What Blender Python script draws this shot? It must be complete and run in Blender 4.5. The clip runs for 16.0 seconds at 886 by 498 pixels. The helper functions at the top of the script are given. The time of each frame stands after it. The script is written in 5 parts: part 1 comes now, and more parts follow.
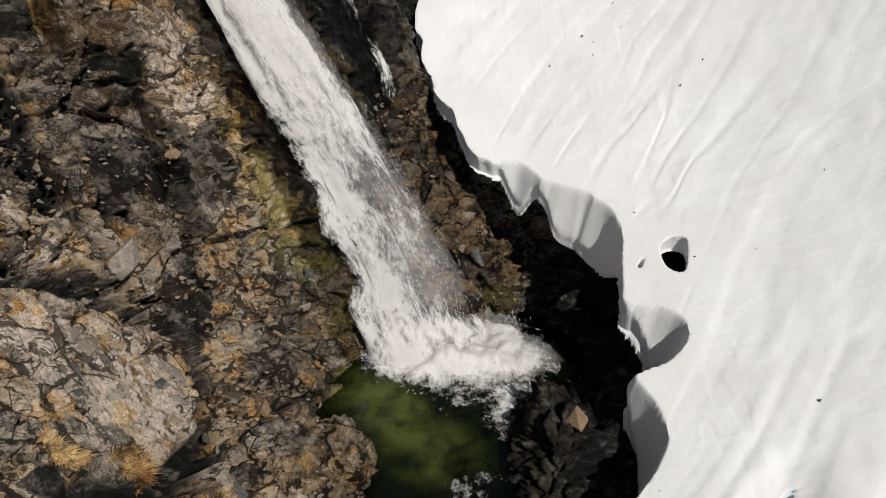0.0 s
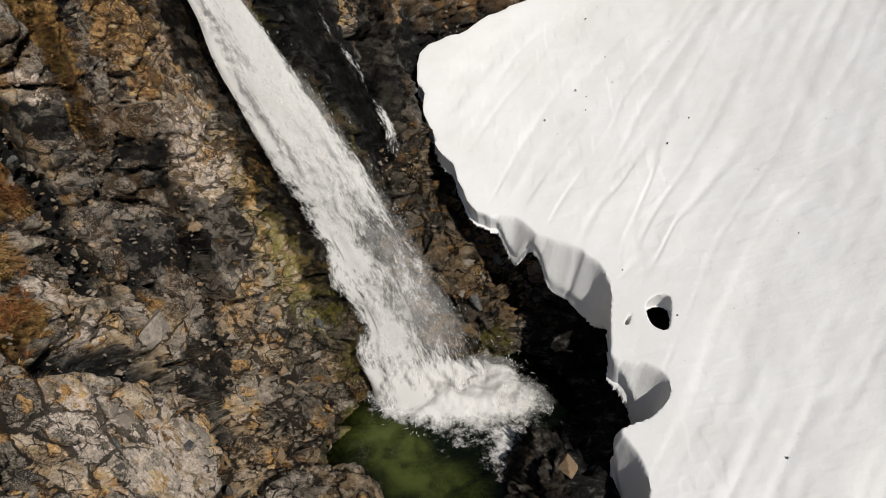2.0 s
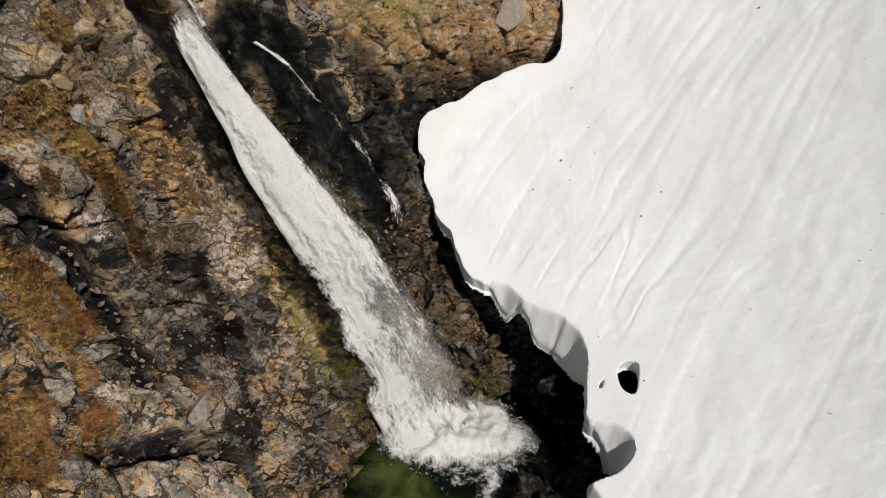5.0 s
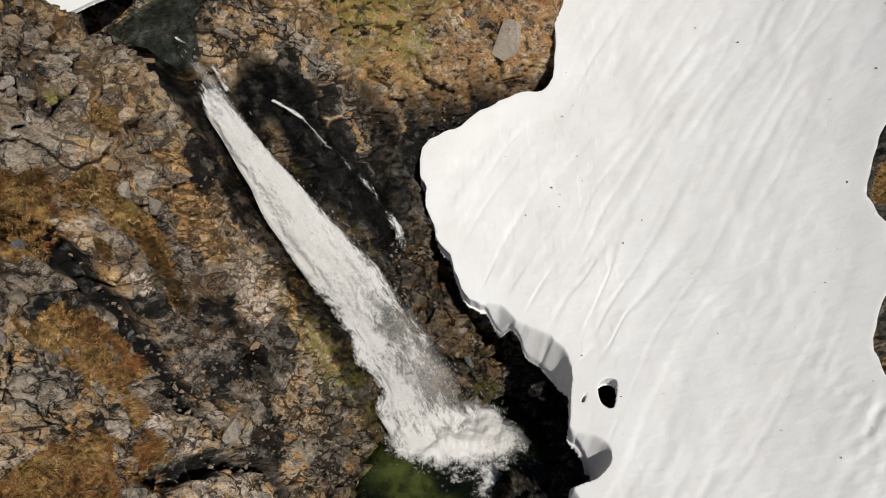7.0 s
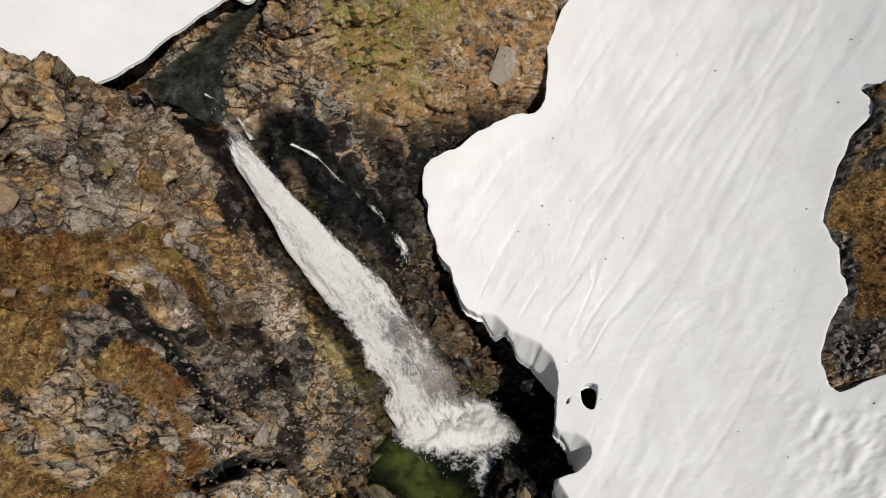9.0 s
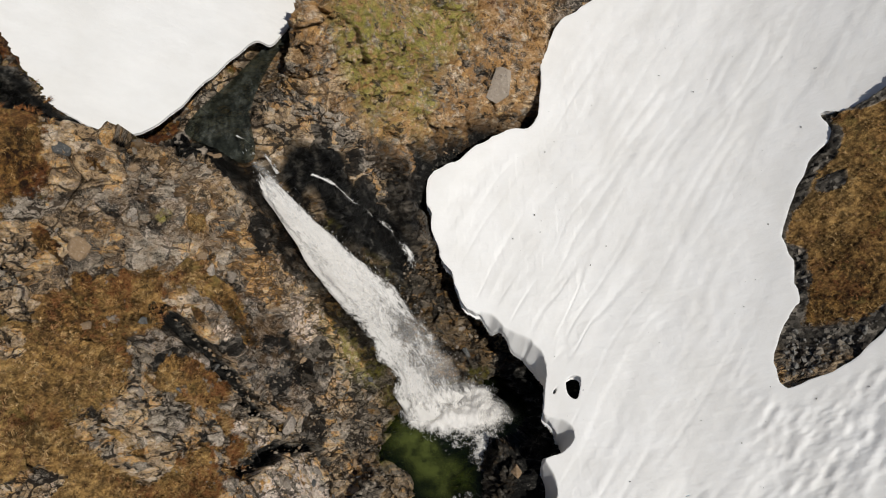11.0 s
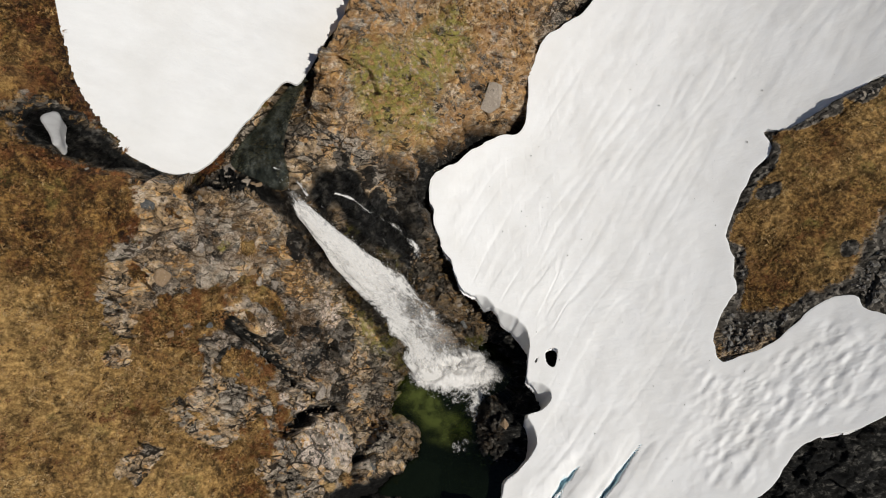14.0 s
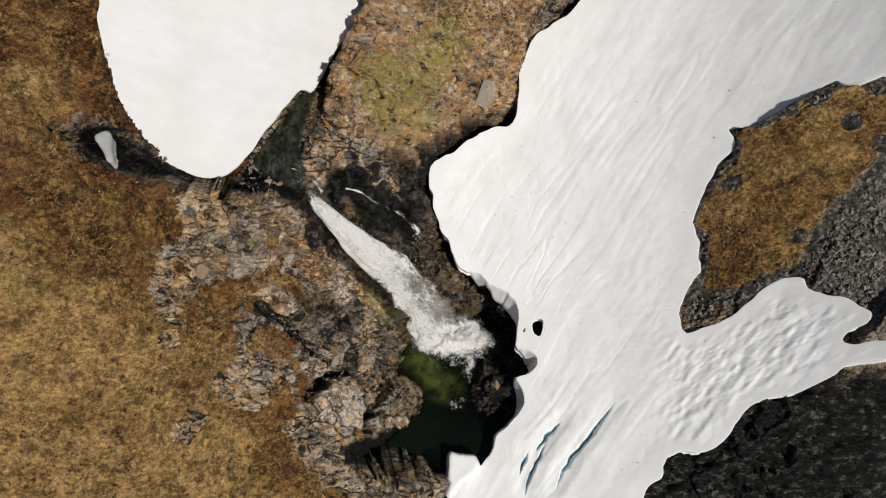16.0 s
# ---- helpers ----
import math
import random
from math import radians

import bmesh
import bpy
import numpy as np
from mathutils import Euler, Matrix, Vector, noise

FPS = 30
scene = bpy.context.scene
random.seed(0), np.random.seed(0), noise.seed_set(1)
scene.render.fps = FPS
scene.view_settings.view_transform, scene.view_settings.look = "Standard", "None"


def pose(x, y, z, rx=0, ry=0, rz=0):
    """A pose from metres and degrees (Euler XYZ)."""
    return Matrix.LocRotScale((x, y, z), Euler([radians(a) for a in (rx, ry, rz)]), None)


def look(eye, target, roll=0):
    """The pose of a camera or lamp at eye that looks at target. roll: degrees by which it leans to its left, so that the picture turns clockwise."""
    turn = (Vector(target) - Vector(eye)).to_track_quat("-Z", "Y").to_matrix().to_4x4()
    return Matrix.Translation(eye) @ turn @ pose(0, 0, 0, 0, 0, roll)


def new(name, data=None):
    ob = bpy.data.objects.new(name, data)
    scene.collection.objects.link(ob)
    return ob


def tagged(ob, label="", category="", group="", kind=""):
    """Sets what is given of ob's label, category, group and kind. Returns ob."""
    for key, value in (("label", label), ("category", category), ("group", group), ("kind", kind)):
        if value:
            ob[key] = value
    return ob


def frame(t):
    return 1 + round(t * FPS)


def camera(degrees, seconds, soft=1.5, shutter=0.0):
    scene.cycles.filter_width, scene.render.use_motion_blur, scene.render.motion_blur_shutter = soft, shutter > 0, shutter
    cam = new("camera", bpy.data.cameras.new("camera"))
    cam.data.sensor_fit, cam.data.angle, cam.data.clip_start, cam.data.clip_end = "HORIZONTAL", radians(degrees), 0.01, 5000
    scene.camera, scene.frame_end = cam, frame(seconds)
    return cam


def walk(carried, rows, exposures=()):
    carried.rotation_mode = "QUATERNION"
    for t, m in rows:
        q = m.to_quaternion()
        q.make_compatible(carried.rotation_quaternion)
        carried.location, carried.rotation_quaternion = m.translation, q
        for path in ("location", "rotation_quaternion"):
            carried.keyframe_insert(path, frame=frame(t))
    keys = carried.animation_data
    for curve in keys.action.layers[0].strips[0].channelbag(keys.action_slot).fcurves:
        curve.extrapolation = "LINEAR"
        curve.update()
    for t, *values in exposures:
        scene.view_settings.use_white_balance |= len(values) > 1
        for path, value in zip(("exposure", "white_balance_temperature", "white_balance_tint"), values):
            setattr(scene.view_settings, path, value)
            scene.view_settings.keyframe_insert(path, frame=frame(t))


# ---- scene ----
cam = camera(63.7, 16.0, soft=1.0)
METRES, EYE, TILT, LEAN, TURN = 28.0, 12.4, -35.0, 0.0, 0.0
ROWS = [
    (0.0, 0.0, 0.0, 0.0, 0.0, 0.0, -0.0),
    (0.5, -0.0003, -0.0097, 0.0148, -0.01, -0.05, 0.01),
    (1.0, -0.0003, -0.0197, 0.03, -0.01, -0.43, 0.01),
    (1.5, -0.0017, -0.0297, 0.0452, -0.07, -0.94, 0.08),
    (2.0, -0.0029, -0.0413, 0.0637, -0.16, -1.51, 0.04),
    (2.5, -0.0035, -0.0536, 0.0827, -0.22, -2.05, 0.04),
    (3.0, -0.0041, -0.0663, 0.1022, -0.27, -2.62, 0.07),
    (3.5, -0.0046, -0.0788, 0.1224, -0.31, -3.22, 0.03),
    (4.0, -0.0049, -0.0927, 0.1429, -0.35, -3.91, 0.09),
    (6.5, -0.0049, -0.1707, 0.2573, -0.38, -8.77, 0.19),
    (7.0, -0.0047, -0.1881, 0.2818, -0.37, -9.79, 0.24),
    (7.5, -0.0054, -0.2062, 0.307, -0.42, -10.8, 0.25),
    (8.0, -0.0049, -0.2241, 0.3326, -0.4, -11.88, 0.28),
    (8.5, -0.005, -0.2412, 0.3564, -0.39, -12.84, 0.34),
    (9.0, -0.0062, -0.2605, 0.3826, -0.43, -13.9, 0.32),
    (11.5, -0.0116, -0.3656, 0.5268, -0.6, -19.46, 0.42),
    (12.0, -0.011, -0.388, 0.5578, -0.59, -20.61, 0.49),
    (12.5, -0.0114, -0.4101, 0.5889, -0.62, -21.76, 0.54),
    (13.0, -0.0114, -0.4326, 0.6201, -0.63, -22.9, 0.59),
    (13.5, -0.0119, -0.455, 0.6526, -0.64, -24.05, 0.65),
    (14.0, -0.0122, -0.4775, 0.6854, -0.68, -25.22, 0.67),
    (14.5, -0.0122, -0.501, 0.7183, -0.69, -26.39, 0.73),
    (15.0, -0.0126, -0.5247, 0.7516, -0.75, -27.58, 0.72),
    (15.5, -0.0132, -0.5487, 0.7847, -0.84, -28.76, 0.7),
    (16.0, -0.0123, -0.5732, 0.8188, -0.87, -29.93, 0.75),
]
walk(cam, [(t, pose(0, 0, EYE, TILT, LEAN, TURN) @ pose(METRES * x, METRES * y, METRES * z, 90 + pitch, roll, yaw)) for t, x, y, z, yaw, pitch, roll in ROWS])

# ---- light ----
SUN_TURN, SUN_HIGH = 144.0, 47.0        # degrees from +y towards +x, and above the ground
to_sun = Vector((math.sin(radians(SUN_TURN)) * math.cos(radians(SUN_HIGH)), math.cos(radians(SUN_TURN)) * math.cos(radians(SUN_HIGH)), math.sin(radians(SUN_HIGH))))
world = bpy.data.worlds.new("sky")
scene.world = world
world.use_nodes = True
wt = world.node_tree
sky = wt.nodes.new("ShaderNodeTexSky")
sky.sky_type, sky.sun_disc = "NISHITA", False
sky.sun_elevation, sky.sun_rotation = radians(SUN_HIGH), radians(SUN_TURN)
sky.altitude = 800.0
wt.links.new(sky.outputs[0], wt.nodes["Background"].inputs[0])
wt.nodes["Background"].inputs[1].default_value = 0.062
sun_data = bpy.data.lights.new("sun", "SUN")
sun_data.energy, sun_data.angle, sun_data.color = 5.0, radians(0.53), (1.0, 0.955, 0.87)
sun = new("sun", sun_data)
sun.matrix_world = look((0, 0, 60), Vector((0, 0, 60)) - to_sun)
scene.view_settings.exposure = -0.43


# ---- noise on arrays ----
def hash01(ix, iy, iz, seed):
    h = (ix.astype(np.int64) * 374761393 + iy.astype(np.int64) * 668265263 + iz.astype(np.int64) * 2147483647 + seed * 974634613) & 0xFFFFFFFF
    h = ((h ^ (h >> 13)) * 1274126177) & 0xFFFFFFFF
    h = ((h ^ (h >> 16)) * 2246822519) & 0xFFFFFFFF
    return ((h ^ (h >> 15)) & 0xFFFFFF) / float(0x1000000)


def value_noise(p, seed=0):
    """Smooth noise from -1 to 1 at points (n, 3)."""
    f = np.floor(p)
    w = p - f
    w = w * w * w * (w * (w * 6 - 15) + 10)
    i = f.astype(np.int64)
    out = np.zeros(len(p))
    for a in (0, 1):
        wx = w[:, 0] if a else 1 - w[:, 0]
        for b in (0, 1):
            wy = w[:, 1] if b else 1 - w[:, 1]
            for c in (0, 1):
                wz = w[:, 2] if c else 1 - w[:, 2]
                out += wx * wy * wz * hash01(i[:, 0] + a, i[:, 1] + b, i[:, 2] + c, seed)
    return out * 2 - 1


def fbm(p, octaves=4, seed=0, gain=0.5):
    out, amp, total = np.zeros(len(p)), 1.0, 0.0
    for k in range(octaves):
        out += amp * value_noise(p * 2.03 ** k + 17.3 * k, seed + k)
        total += amp
        amp *= gain
    return out / total


def cells(p, seed=0):
    """Flat-faced blocks: nearest and second distance to scattered centres, the nearest block's random number, and a slanted height on it."""
    f = np.floor(p).astype(np.int64)
    d1, d2, rnd, slant = np.full(len(p), 9.0), np.full(len(p), 9.0), np.zeros(len(p)), np.zeros(len(p))
    for a in (-1, 0, 1):
        for b in (-1, 0, 1):
            for c in (-1, 0, 1):
                x, y, z = f[:, 0] + a, f[:, 1] + b, f[:, 2] + c
                h1, h2, h3 = hash01(x, y, z, seed), hash01(x, y, z, seed + 1), hash01(x, y, z, seed + 2)
                r = np.stack([x + h1, y + h2, z + h3], 1) - p
                d = np.abs(r).max(1) * 0.55 + np.sqrt((r ** 2).sum(1)) * 0.45
                near = d < d1
                d2 = np.where(near, d1, np.minimum(d2, d))
                rnd = np.where(near, hash01(x, y, z, seed + 3), rnd)
                slant = np.where(near, r[:, 0] * (h2 - 0.5) + r[:, 1] * (h3 - 0.5) + r[:, 2] * (h1 - 0.5), slant)
                d1 = np.where(near, d, d1)
    return d1, d2, rnd, slant


def smooth(a, b, v):
    t = np.clip((v - a) / (b - a), 0, 1)
    return t * t * (3 - 2 * t)


def flat3(x, y, z=0.0):
    return np.stack([x, y, np.zeros_like(x) + z], 1)


# ---- the shape of the land ----
NEAR_X, NEAR_Y = -9.6 + 1.8 * np.arange(8), 7.0 + 1.85 * np.arange(10)
NEAR = np.array([
    [-0.5, 1.9, -2.1, 1.2, 1.9, -2.5, -1.6, 0.5, 0.0, -1.5], [-1.3, 0.9, -1.8, 1.0, 1.2, 0.8, 0.8, 0.0, 0.6, 0.2],
    [-0.1, -0.5, -1.6, 1.5, -0.5, -0.4, 1.0, 0.5, -0.2, 0.4], [0.5, 0.3, -1.8, -0.5, -1.1, 0.7, 1.3, 0.6, -0.8, 0.4],
    [-1.4, -0.6, 0.0, -0.9, -0.6, 0.7, -0.7, 0.9, 1.3, 0.4], [0.1, -1.1, -0.8, -1.8, -0.6, -0.5, -1.4, -1.0, 0.3, -1.6],
    [-0.1, 0.7, 1.0, -0.6, -0.2, -0.4, -0.3, -0.9, 0.0, -1.6], [-1.4, 0.3, 0.5, -1.5, -0.8, -0.6, -0.3, 0.0, 0.8, -0.9]])
FAR_X, FAR_Y = -20.0 + 6.0 * np.arange(8), 1.0 + 6.0 * np.arange(6)
FAR = np.array([
    [0.9, 1.6, 1.4, 1.9, 1.6, 0.0], [1.5, 2.3, 3.2, 0.1, -0.2, -1.0], [0.7, 0.1, 0.7, -0.5, -0.5, -1.4], [-2.5, -2.2, -2.9, -1.3, -0.7, -0.9],
    [-1.5, -1.6, -1.7, -0.9, -2.0, -0.2], [-1.5, -0.1, -2.3, -0.7, -2.0, -1.5], [-2.5, 3.1, 0.9, 1.2, 0.3, 0.7], [1.1, 0.4, 1.8, 3.1, 2.5, 1.5]])


def bell(v, at, r):
    return np.exp(-((v[:, None] - at) ** 2) / (2 * r * r))


BANK = [(-1.3, 18.7), (-0.75, 17.6), (-0.15, 16.7), (0.5, 15.85), (1.3, 15.1)]


def land(x, y):
    """Height of the bare land, without its small breaks: hills and hollows on a slope, and the cliff of the upper block."""
    z = 4.25 - 0.224 * np.clip(x, -60, 60) + 0.411 * np.clip(y, -60, 70)
    z += np.einsum("ni,ij,nj->n", bell(x, NEAR_X, 1.75), NEAR, bell(y, NEAR_Y, 1.75))
    z += np.einsum("ni,ij,nj->n", bell(x, FAR_X, 5.0), FAR, bell(y, FAR_Y, 5.0))
    f = y - (20.9 + 0.47 * (x + 2.6))
    along = 1 / (1 + np.exp(-(x + 5.2) / 0.5)) / (1 + np.exp((x - 3.2) / 1.2))
    z += 2.1 * (1 + np.tanh(f / 0.55)) * along
    z += 2.4 * np.exp(-((x + 2.0) ** 2 / 1.9 + (y - 4.3) ** 2 / 2.4)) + 1.5 * np.exp(-((x - 0.6) ** 2 / 1.8 + (y - 4.6) ** 2 / 1.5))
    z -= 0.9 * np.exp(-((x - 1.3) ** 2 / 0.5 + (y - 9.9) ** 2 / 1.6))
    z += 1.4 * np.exp(-((x + 2.6) ** 2 / 1.1 + (y - 9.1) ** 2 / 1.5) ** 2) + 0.8 * np.exp(-((x + 1.9) ** 2 / 0.35 + (y - 10.0) ** 2 / 0.35))
    z += 1.1 * smooth(0.95, 0.2, line_distance(x, y, BANK)[0])
    return z


def snow_top(x, y):
    """The main snowfield's surface, without relief."""
    u, v = (np.clip(x, -3, 24) - 8) / 8, (np.clip(y, 2, 32) - 14) / 8
    return (5.059 + 2.828 * u + 2.975 * v + 1.255 * u * u - 0.196 * u * v + 0.245 * v * v + 0.134 * u ** 3 + 0.172 * u * u * v
            - 0.133 * u * v * v + 0.008 * v ** 3)


SNOW_LEFT = [(9.5, 36), (9.3, 31), (7.4, 28.1), (5.4, 27.1), (4.5, 25.8), (4.15, 24.3), (3.85, 22.9), (2.3, 22.6), (0.45, 21.6), (-0.6, 20.9), (-0.7, 19.8),
             (-0.3, 18.2), (0.3, 16.9), (0.75, 15.9), (1.5, 15.5), (2.15, 15.05), (2.95, 14.4), (3.7, 13.4), (3.85, 12.1), (3.85, 11.5), (4.5, 11.05), (4.4, 10.35),
             (3.7, 10.0), (3.85, 9.2), (3.45, 8.1), (2.65, 7.45), (2.3, 6.4), (1.2, 5.1), (-0.2, 4.1), (-1.0, 2.0)]
SNOW_RIGHT = [(3, -2), (9, 0), (9.8, 3.7), (10.65, 4.5), (10.75, 5.1), (11.2, 5.6), (12.7, 5.7), (13.8, 6.4), (14.6, 7.5), (16.1, 7.7), (17.1, 8.0), (18.1, 8.5),
              (19.3, 8.55), (24, 8.6), (24, 9.4), (19.3, 9.35), (18, 9.65), (18.95, 10.4), (18.2, 11.3), (17.1, 12.1), (16.6, 12.85), (15.3, 12.6), (14.2, 11.7),
              (13.1, 11.3), (11.9, 11.35), (12.2, 13.1), (12.75, 13.75), (12.95, 14.2), (12.75, 16.7), (13.7, 18.5), (14.6, 19.4), (14.3, 20.4), (15.2, 20.05),
              (16.1, 20.2), (17.1, 20.5), (18.3, 20.7), (19.8, 20.3), (30, 20), (32, 36)]
HOLE = [(4.75, 12.2), (5.05, 12.0), (5.2, 12.3), (5.25, 12.75), (4.95, 12.85), (4.7, 12.65)]


UPPER = [(-14.2, 27), (-14.1, 24), (-13.8, 21.6), (-13.85, 20.6), (-13.3, 18.4), (-12.5, 16.9), (-11.5, 16.05), (-10.0, 15.87), (-8.85, 16.8), (-7.75, 18.75), (-6.6, 20.5), (-5.95, 20.85),
         (-4.9, 23.1), (-3.6, 25.6), (-3, 32), (-10, 35), (-15, 33)]


def upper_top(x, y):
    """The snow patch above the fall."""
    return 13.8 - 0.6 * (np.clip(x, -17, 0) + 6.4) + 0.4 * (np.clip(y, 12, 36) - 20.5)


def line_distance(x, y, pts):
    """Distance to a polyline, the nearest place on it and the share of its length there."""
    pts = np.array(pts, float)
    best = np.full(len(x), 1e9)
    qx, qy, s = np.zeros(len(x)), np.zeros(len(x)), np.zeros(len(x))
    n = len(pts) - 1
    for i in range(n):
        a, b = pts[i][:2], pts[i + 1][:2]
        d = b - a
        t = np.clip(((x - a[0]) * d[0] + (y - a[1]) * d[1]) / max(d @ d, 1e-9), 0, 1)
        px, py = a[0] + t * d[0], a[1] + t * d[1]
        e = np.hypot(x - px, y - py)
        m = e < best
        best = np.where(m, e, best)
        qx, qy, s = np.where(m, px, qx), np.where(m, py, qy), np.where(m, (i + t) / n, s)
    return best, qx, qy, s


def inside(x, y, pts):
    pts = np.array(pts, float)
    r = np.zeros(len(x), bool)
    for (ax, ay), (bx, by) in zip(pts, np.roll(pts, -1, 0)):
        c = (ay > y) != (by > y)
        r ^= c & (x < (bx - ax) * (y - ay) / (by - ay + 1e-12) + ax)
    return r


def rounded(pts, n=6, closed=True):
    """A curve through the corners."""
    pts = np.array(pts, float)
    out = []
    m = len(pts)
    for i in range(m if closed else m - 1):
        if closed:
            p0, p1, p2, p3 = pts[i - 1], pts[i], pts[(i + 1) % m], pts[(i + 2) % m]
        else:
            p0, p1, p2, p3 = pts[max(i - 1, 0)], pts[i], pts[i + 1], pts[min(i + 2, m - 1)]
        for k in range(n):
            t = k / n
            out.append(0.5 * (2 * p1 + (p2 - p0) * t + (2 * p0 - 5 * p1 + 4 * p2 - p3) * t * t + (3 * p1 - p0 - 3 * p2 + p3) * t ** 3))
    if not closed:
        out.append(pts[-1])
    return np.array(out)


FALL_LEFT = [(-6.65, 16.3, 12.45), (-6.1, 15.72, 11.2), (-5.35, 15.25, 9.3), (-4.3, 14.75, 6.6), (-3.4, 14.45, 4.4), (-2.55, 13.85, 2.2), (-2.0, 13.1, 0.2)]
FALL_RIGHT = [(-6.35, 16.5, 12.4), (-5.6, 16.2, 11.1), (-4.55, 16.05, 9.2), (-3.1, 16.05, 6.9), (-1.45, 16.05, 4.1), (-0.15, 15.25, 1.8), (1.1, 14.1, 0.1)]
FALL = [tuple((np.array(a) + np.array(b)) / 2) for a, b in zip(FALL_LEFT, FALL_RIGHT)]
SIDE_FALL = [(-4.9, 17.2, 10.8), (-4.45, 17.3, 10.4), (-4.0, 17.3, 9.9), (-3.6, 17.3, 9.3), (-3.2, 17.4, 8.75), (-2.8, 17.6, 7.9), (-2.4, 17.65, 7.25), (-2.1, 17.6, 6.5), (-1.7, 17.6, 5.8), (-1.5, 17.4, 4.9)]
LIP_FALL = [(-6.9, 17.2, 12.75), (-6.5, 17.1, 12.4), (-6.1, 16.95, 12.05), (-5.75, 16.6, 11.5)]
BROOK = [(-4.6, 24.5, 13.5), (-5.6, 22.3, 13.35), (-6.3, 20.6, 13.2), (-7.0, 19.0, 13.1), (-7.5, 17.6, 13.0), (-7.1, 16.8, 12.9), (-6.5, 16.4, 12.45)]
BROOK_SHORE = [(-4.3, 24.6), (-5.1, 22.4), (-6.0, 20.6), (-6.5, 18.2), (-6.3, 16.9), (-6.3, 16.35), (-6.75, 16.2), (-7.7, 16.55), (-8.5, 17.1), (-8.3, 18.0), (-7.4, 19.4), (-6.5, 21.0), (-5.6, 22.8), (-4.9, 24.6)]
GULLY = [(-13.4, 15.6, 17.6), (-12.6, 15.3, 16.6), (-11.5, 15.2, 14.9), (-10.2, 15.2, 13.7), (-8.9, 15.8, 13.2), (-7.7, 16.6, 12.9)]
BOULDER_SEAM = [(-6.7, 8.2), (-6.2, 9.3), (-5.8, 9.9), (-5.0, 10.35), (-4.35, 9.5), (-4.1, 8.4), (-4.2, 7.2)]
HOLLOW = [(-4.2, 5.8), (-3.2, 6.25), (-2.2, 7.0), (-1.5, 7.5)]


# Patches of the slope: centre, reach across, reach up and down
GREY = [(-7.5, 12.4, 11.0, 0.55, 0.63), (-7.1, 12.2, 10.1, 0.84, 0.64), (-8.3, 12.1, 12.8, 0.66, 0.46), (-8.1, 12.9, 13.9, 0.92, 0.91), (-7.6, 14.5, 13.8, 0.42, 0.48), (-8.1, 8.5, 9.7, 0.77, 0.59),
        (-3.7, 19.1, 10.9, 0.52, 0.40), (-6.4, 11.3, 7.2, 0.60, 0.43), (-8.0, 10.8, 9.2, 0.56, 0.49), (-6.6, 11.8, 7.6, 0.57, 0.59), (-6.3, 11.5, 6.6, 0.45, 0.46), (-5.6, 12.7, 8.5, 0.68, 0.39),
        (-6.4, 10.6, 5.0, 0.63, 0.53), (-3.2, 8.9, 2.1, 0.66, 0.51), (-3.0, 13.6, 2.3, 0.82, 0.94), (-3.8, 11.6, 1.6, 0.65, 0.89)]
OCHRE = [(-6.1, 13.6, 9.9, 0.58, 0.84), (-6.0, 13.5, 8.8, 0.30, 0.35), (-4.7, 18.3, 12.3, 0.41, 0.38), (-2.5, 19.5, 8.9, 0.54, 0.31), (-0.8, 21.5, 8.8, 0.49, 0.34), (-6.4, 12.5, 8.4, 0.74, 0.43),
         (-7.5, 11.6, 9.7, 0.42, 0.32), (-5.6, 11.7, 5.2, 0.64, 0.28), (-6.5, 14.2, 11.1, 0.87, 0.33), (-5.2, 15.5, 8.6, 0.40, 0.56), (-2.5, 20.3, 9.9, 0.55, 0.42), (-6.3, 12.1, 8.2, 0.62, 0.39),
         (-3.8, 10.2, 0.9, 0.31, 0.43), (-6.2, 11.1, 5.9, 0.68, 0.26), (-4.3, 14.6, 6.0, 0.33, 0.90), (-6.1, 8.0, 5.6, 0.48, 0.22), (-5.9, 11.0, 5.2, 0.45, 0.26)]
TURF = [(-8.0, 12.2, 11.8, 1.49, 0.47), (-7.4, 13.3, 13.0, 0.54, 0.39), (-9.3, 11.6, 10.9, 0.56, 0.65), (-7.4, 10.3, 8.0, 0.3, 0.38), (-7.4, 9.4, 7.4, 0.36, 0.33), (-7.8, 7.1, 8.6, 1.15, 0.59),
        (-6.9, 8.7, 6.6, 0.86, 0.50), (-6.2, 10.5, 4.6, 0.24, 0.19), (-8.6, 11.7, 12.3, 0.53, 0.46), (-6.1, 13.4, 8.5, 0.24, 0.28), (-5.3, 6.4, 4.4, 0.73, 0.16),
        (-4.7, 6.8, 3.6, 0.57, 0.33), (-9.1, 11.0, 12.1, 1.31, 1.00), (-7.6, 7.5, 8.1, 1.41, 1.08), (-9.3, 9.0, 12.0, 0.64, 0.74)]
BARE = [(-9.4, 11.9, 13.8, 1.69, 0.73), (-10.8, 10.3, 14.3, 0.62, 0.95), (-8.3, 8.3, 9.9, 1.57, 1.03), (-10.5, 5.8, 11.8, 0.85, 0.73), (-9.8, 11.4, 14.0, 0.42, 0.36), (-7.3, 11.4, 9.5, 1.40, 0.80),
        (-10.8, 8.6, 14.3, 0.81, 0.46), (-7.5, 12.4, 12.8, 1.29, 0.99), (-8.6, 8.6, 10.8, 1.32, 0.76), (-8.8, 10.2, 10.8, 1.34, 0.64)]
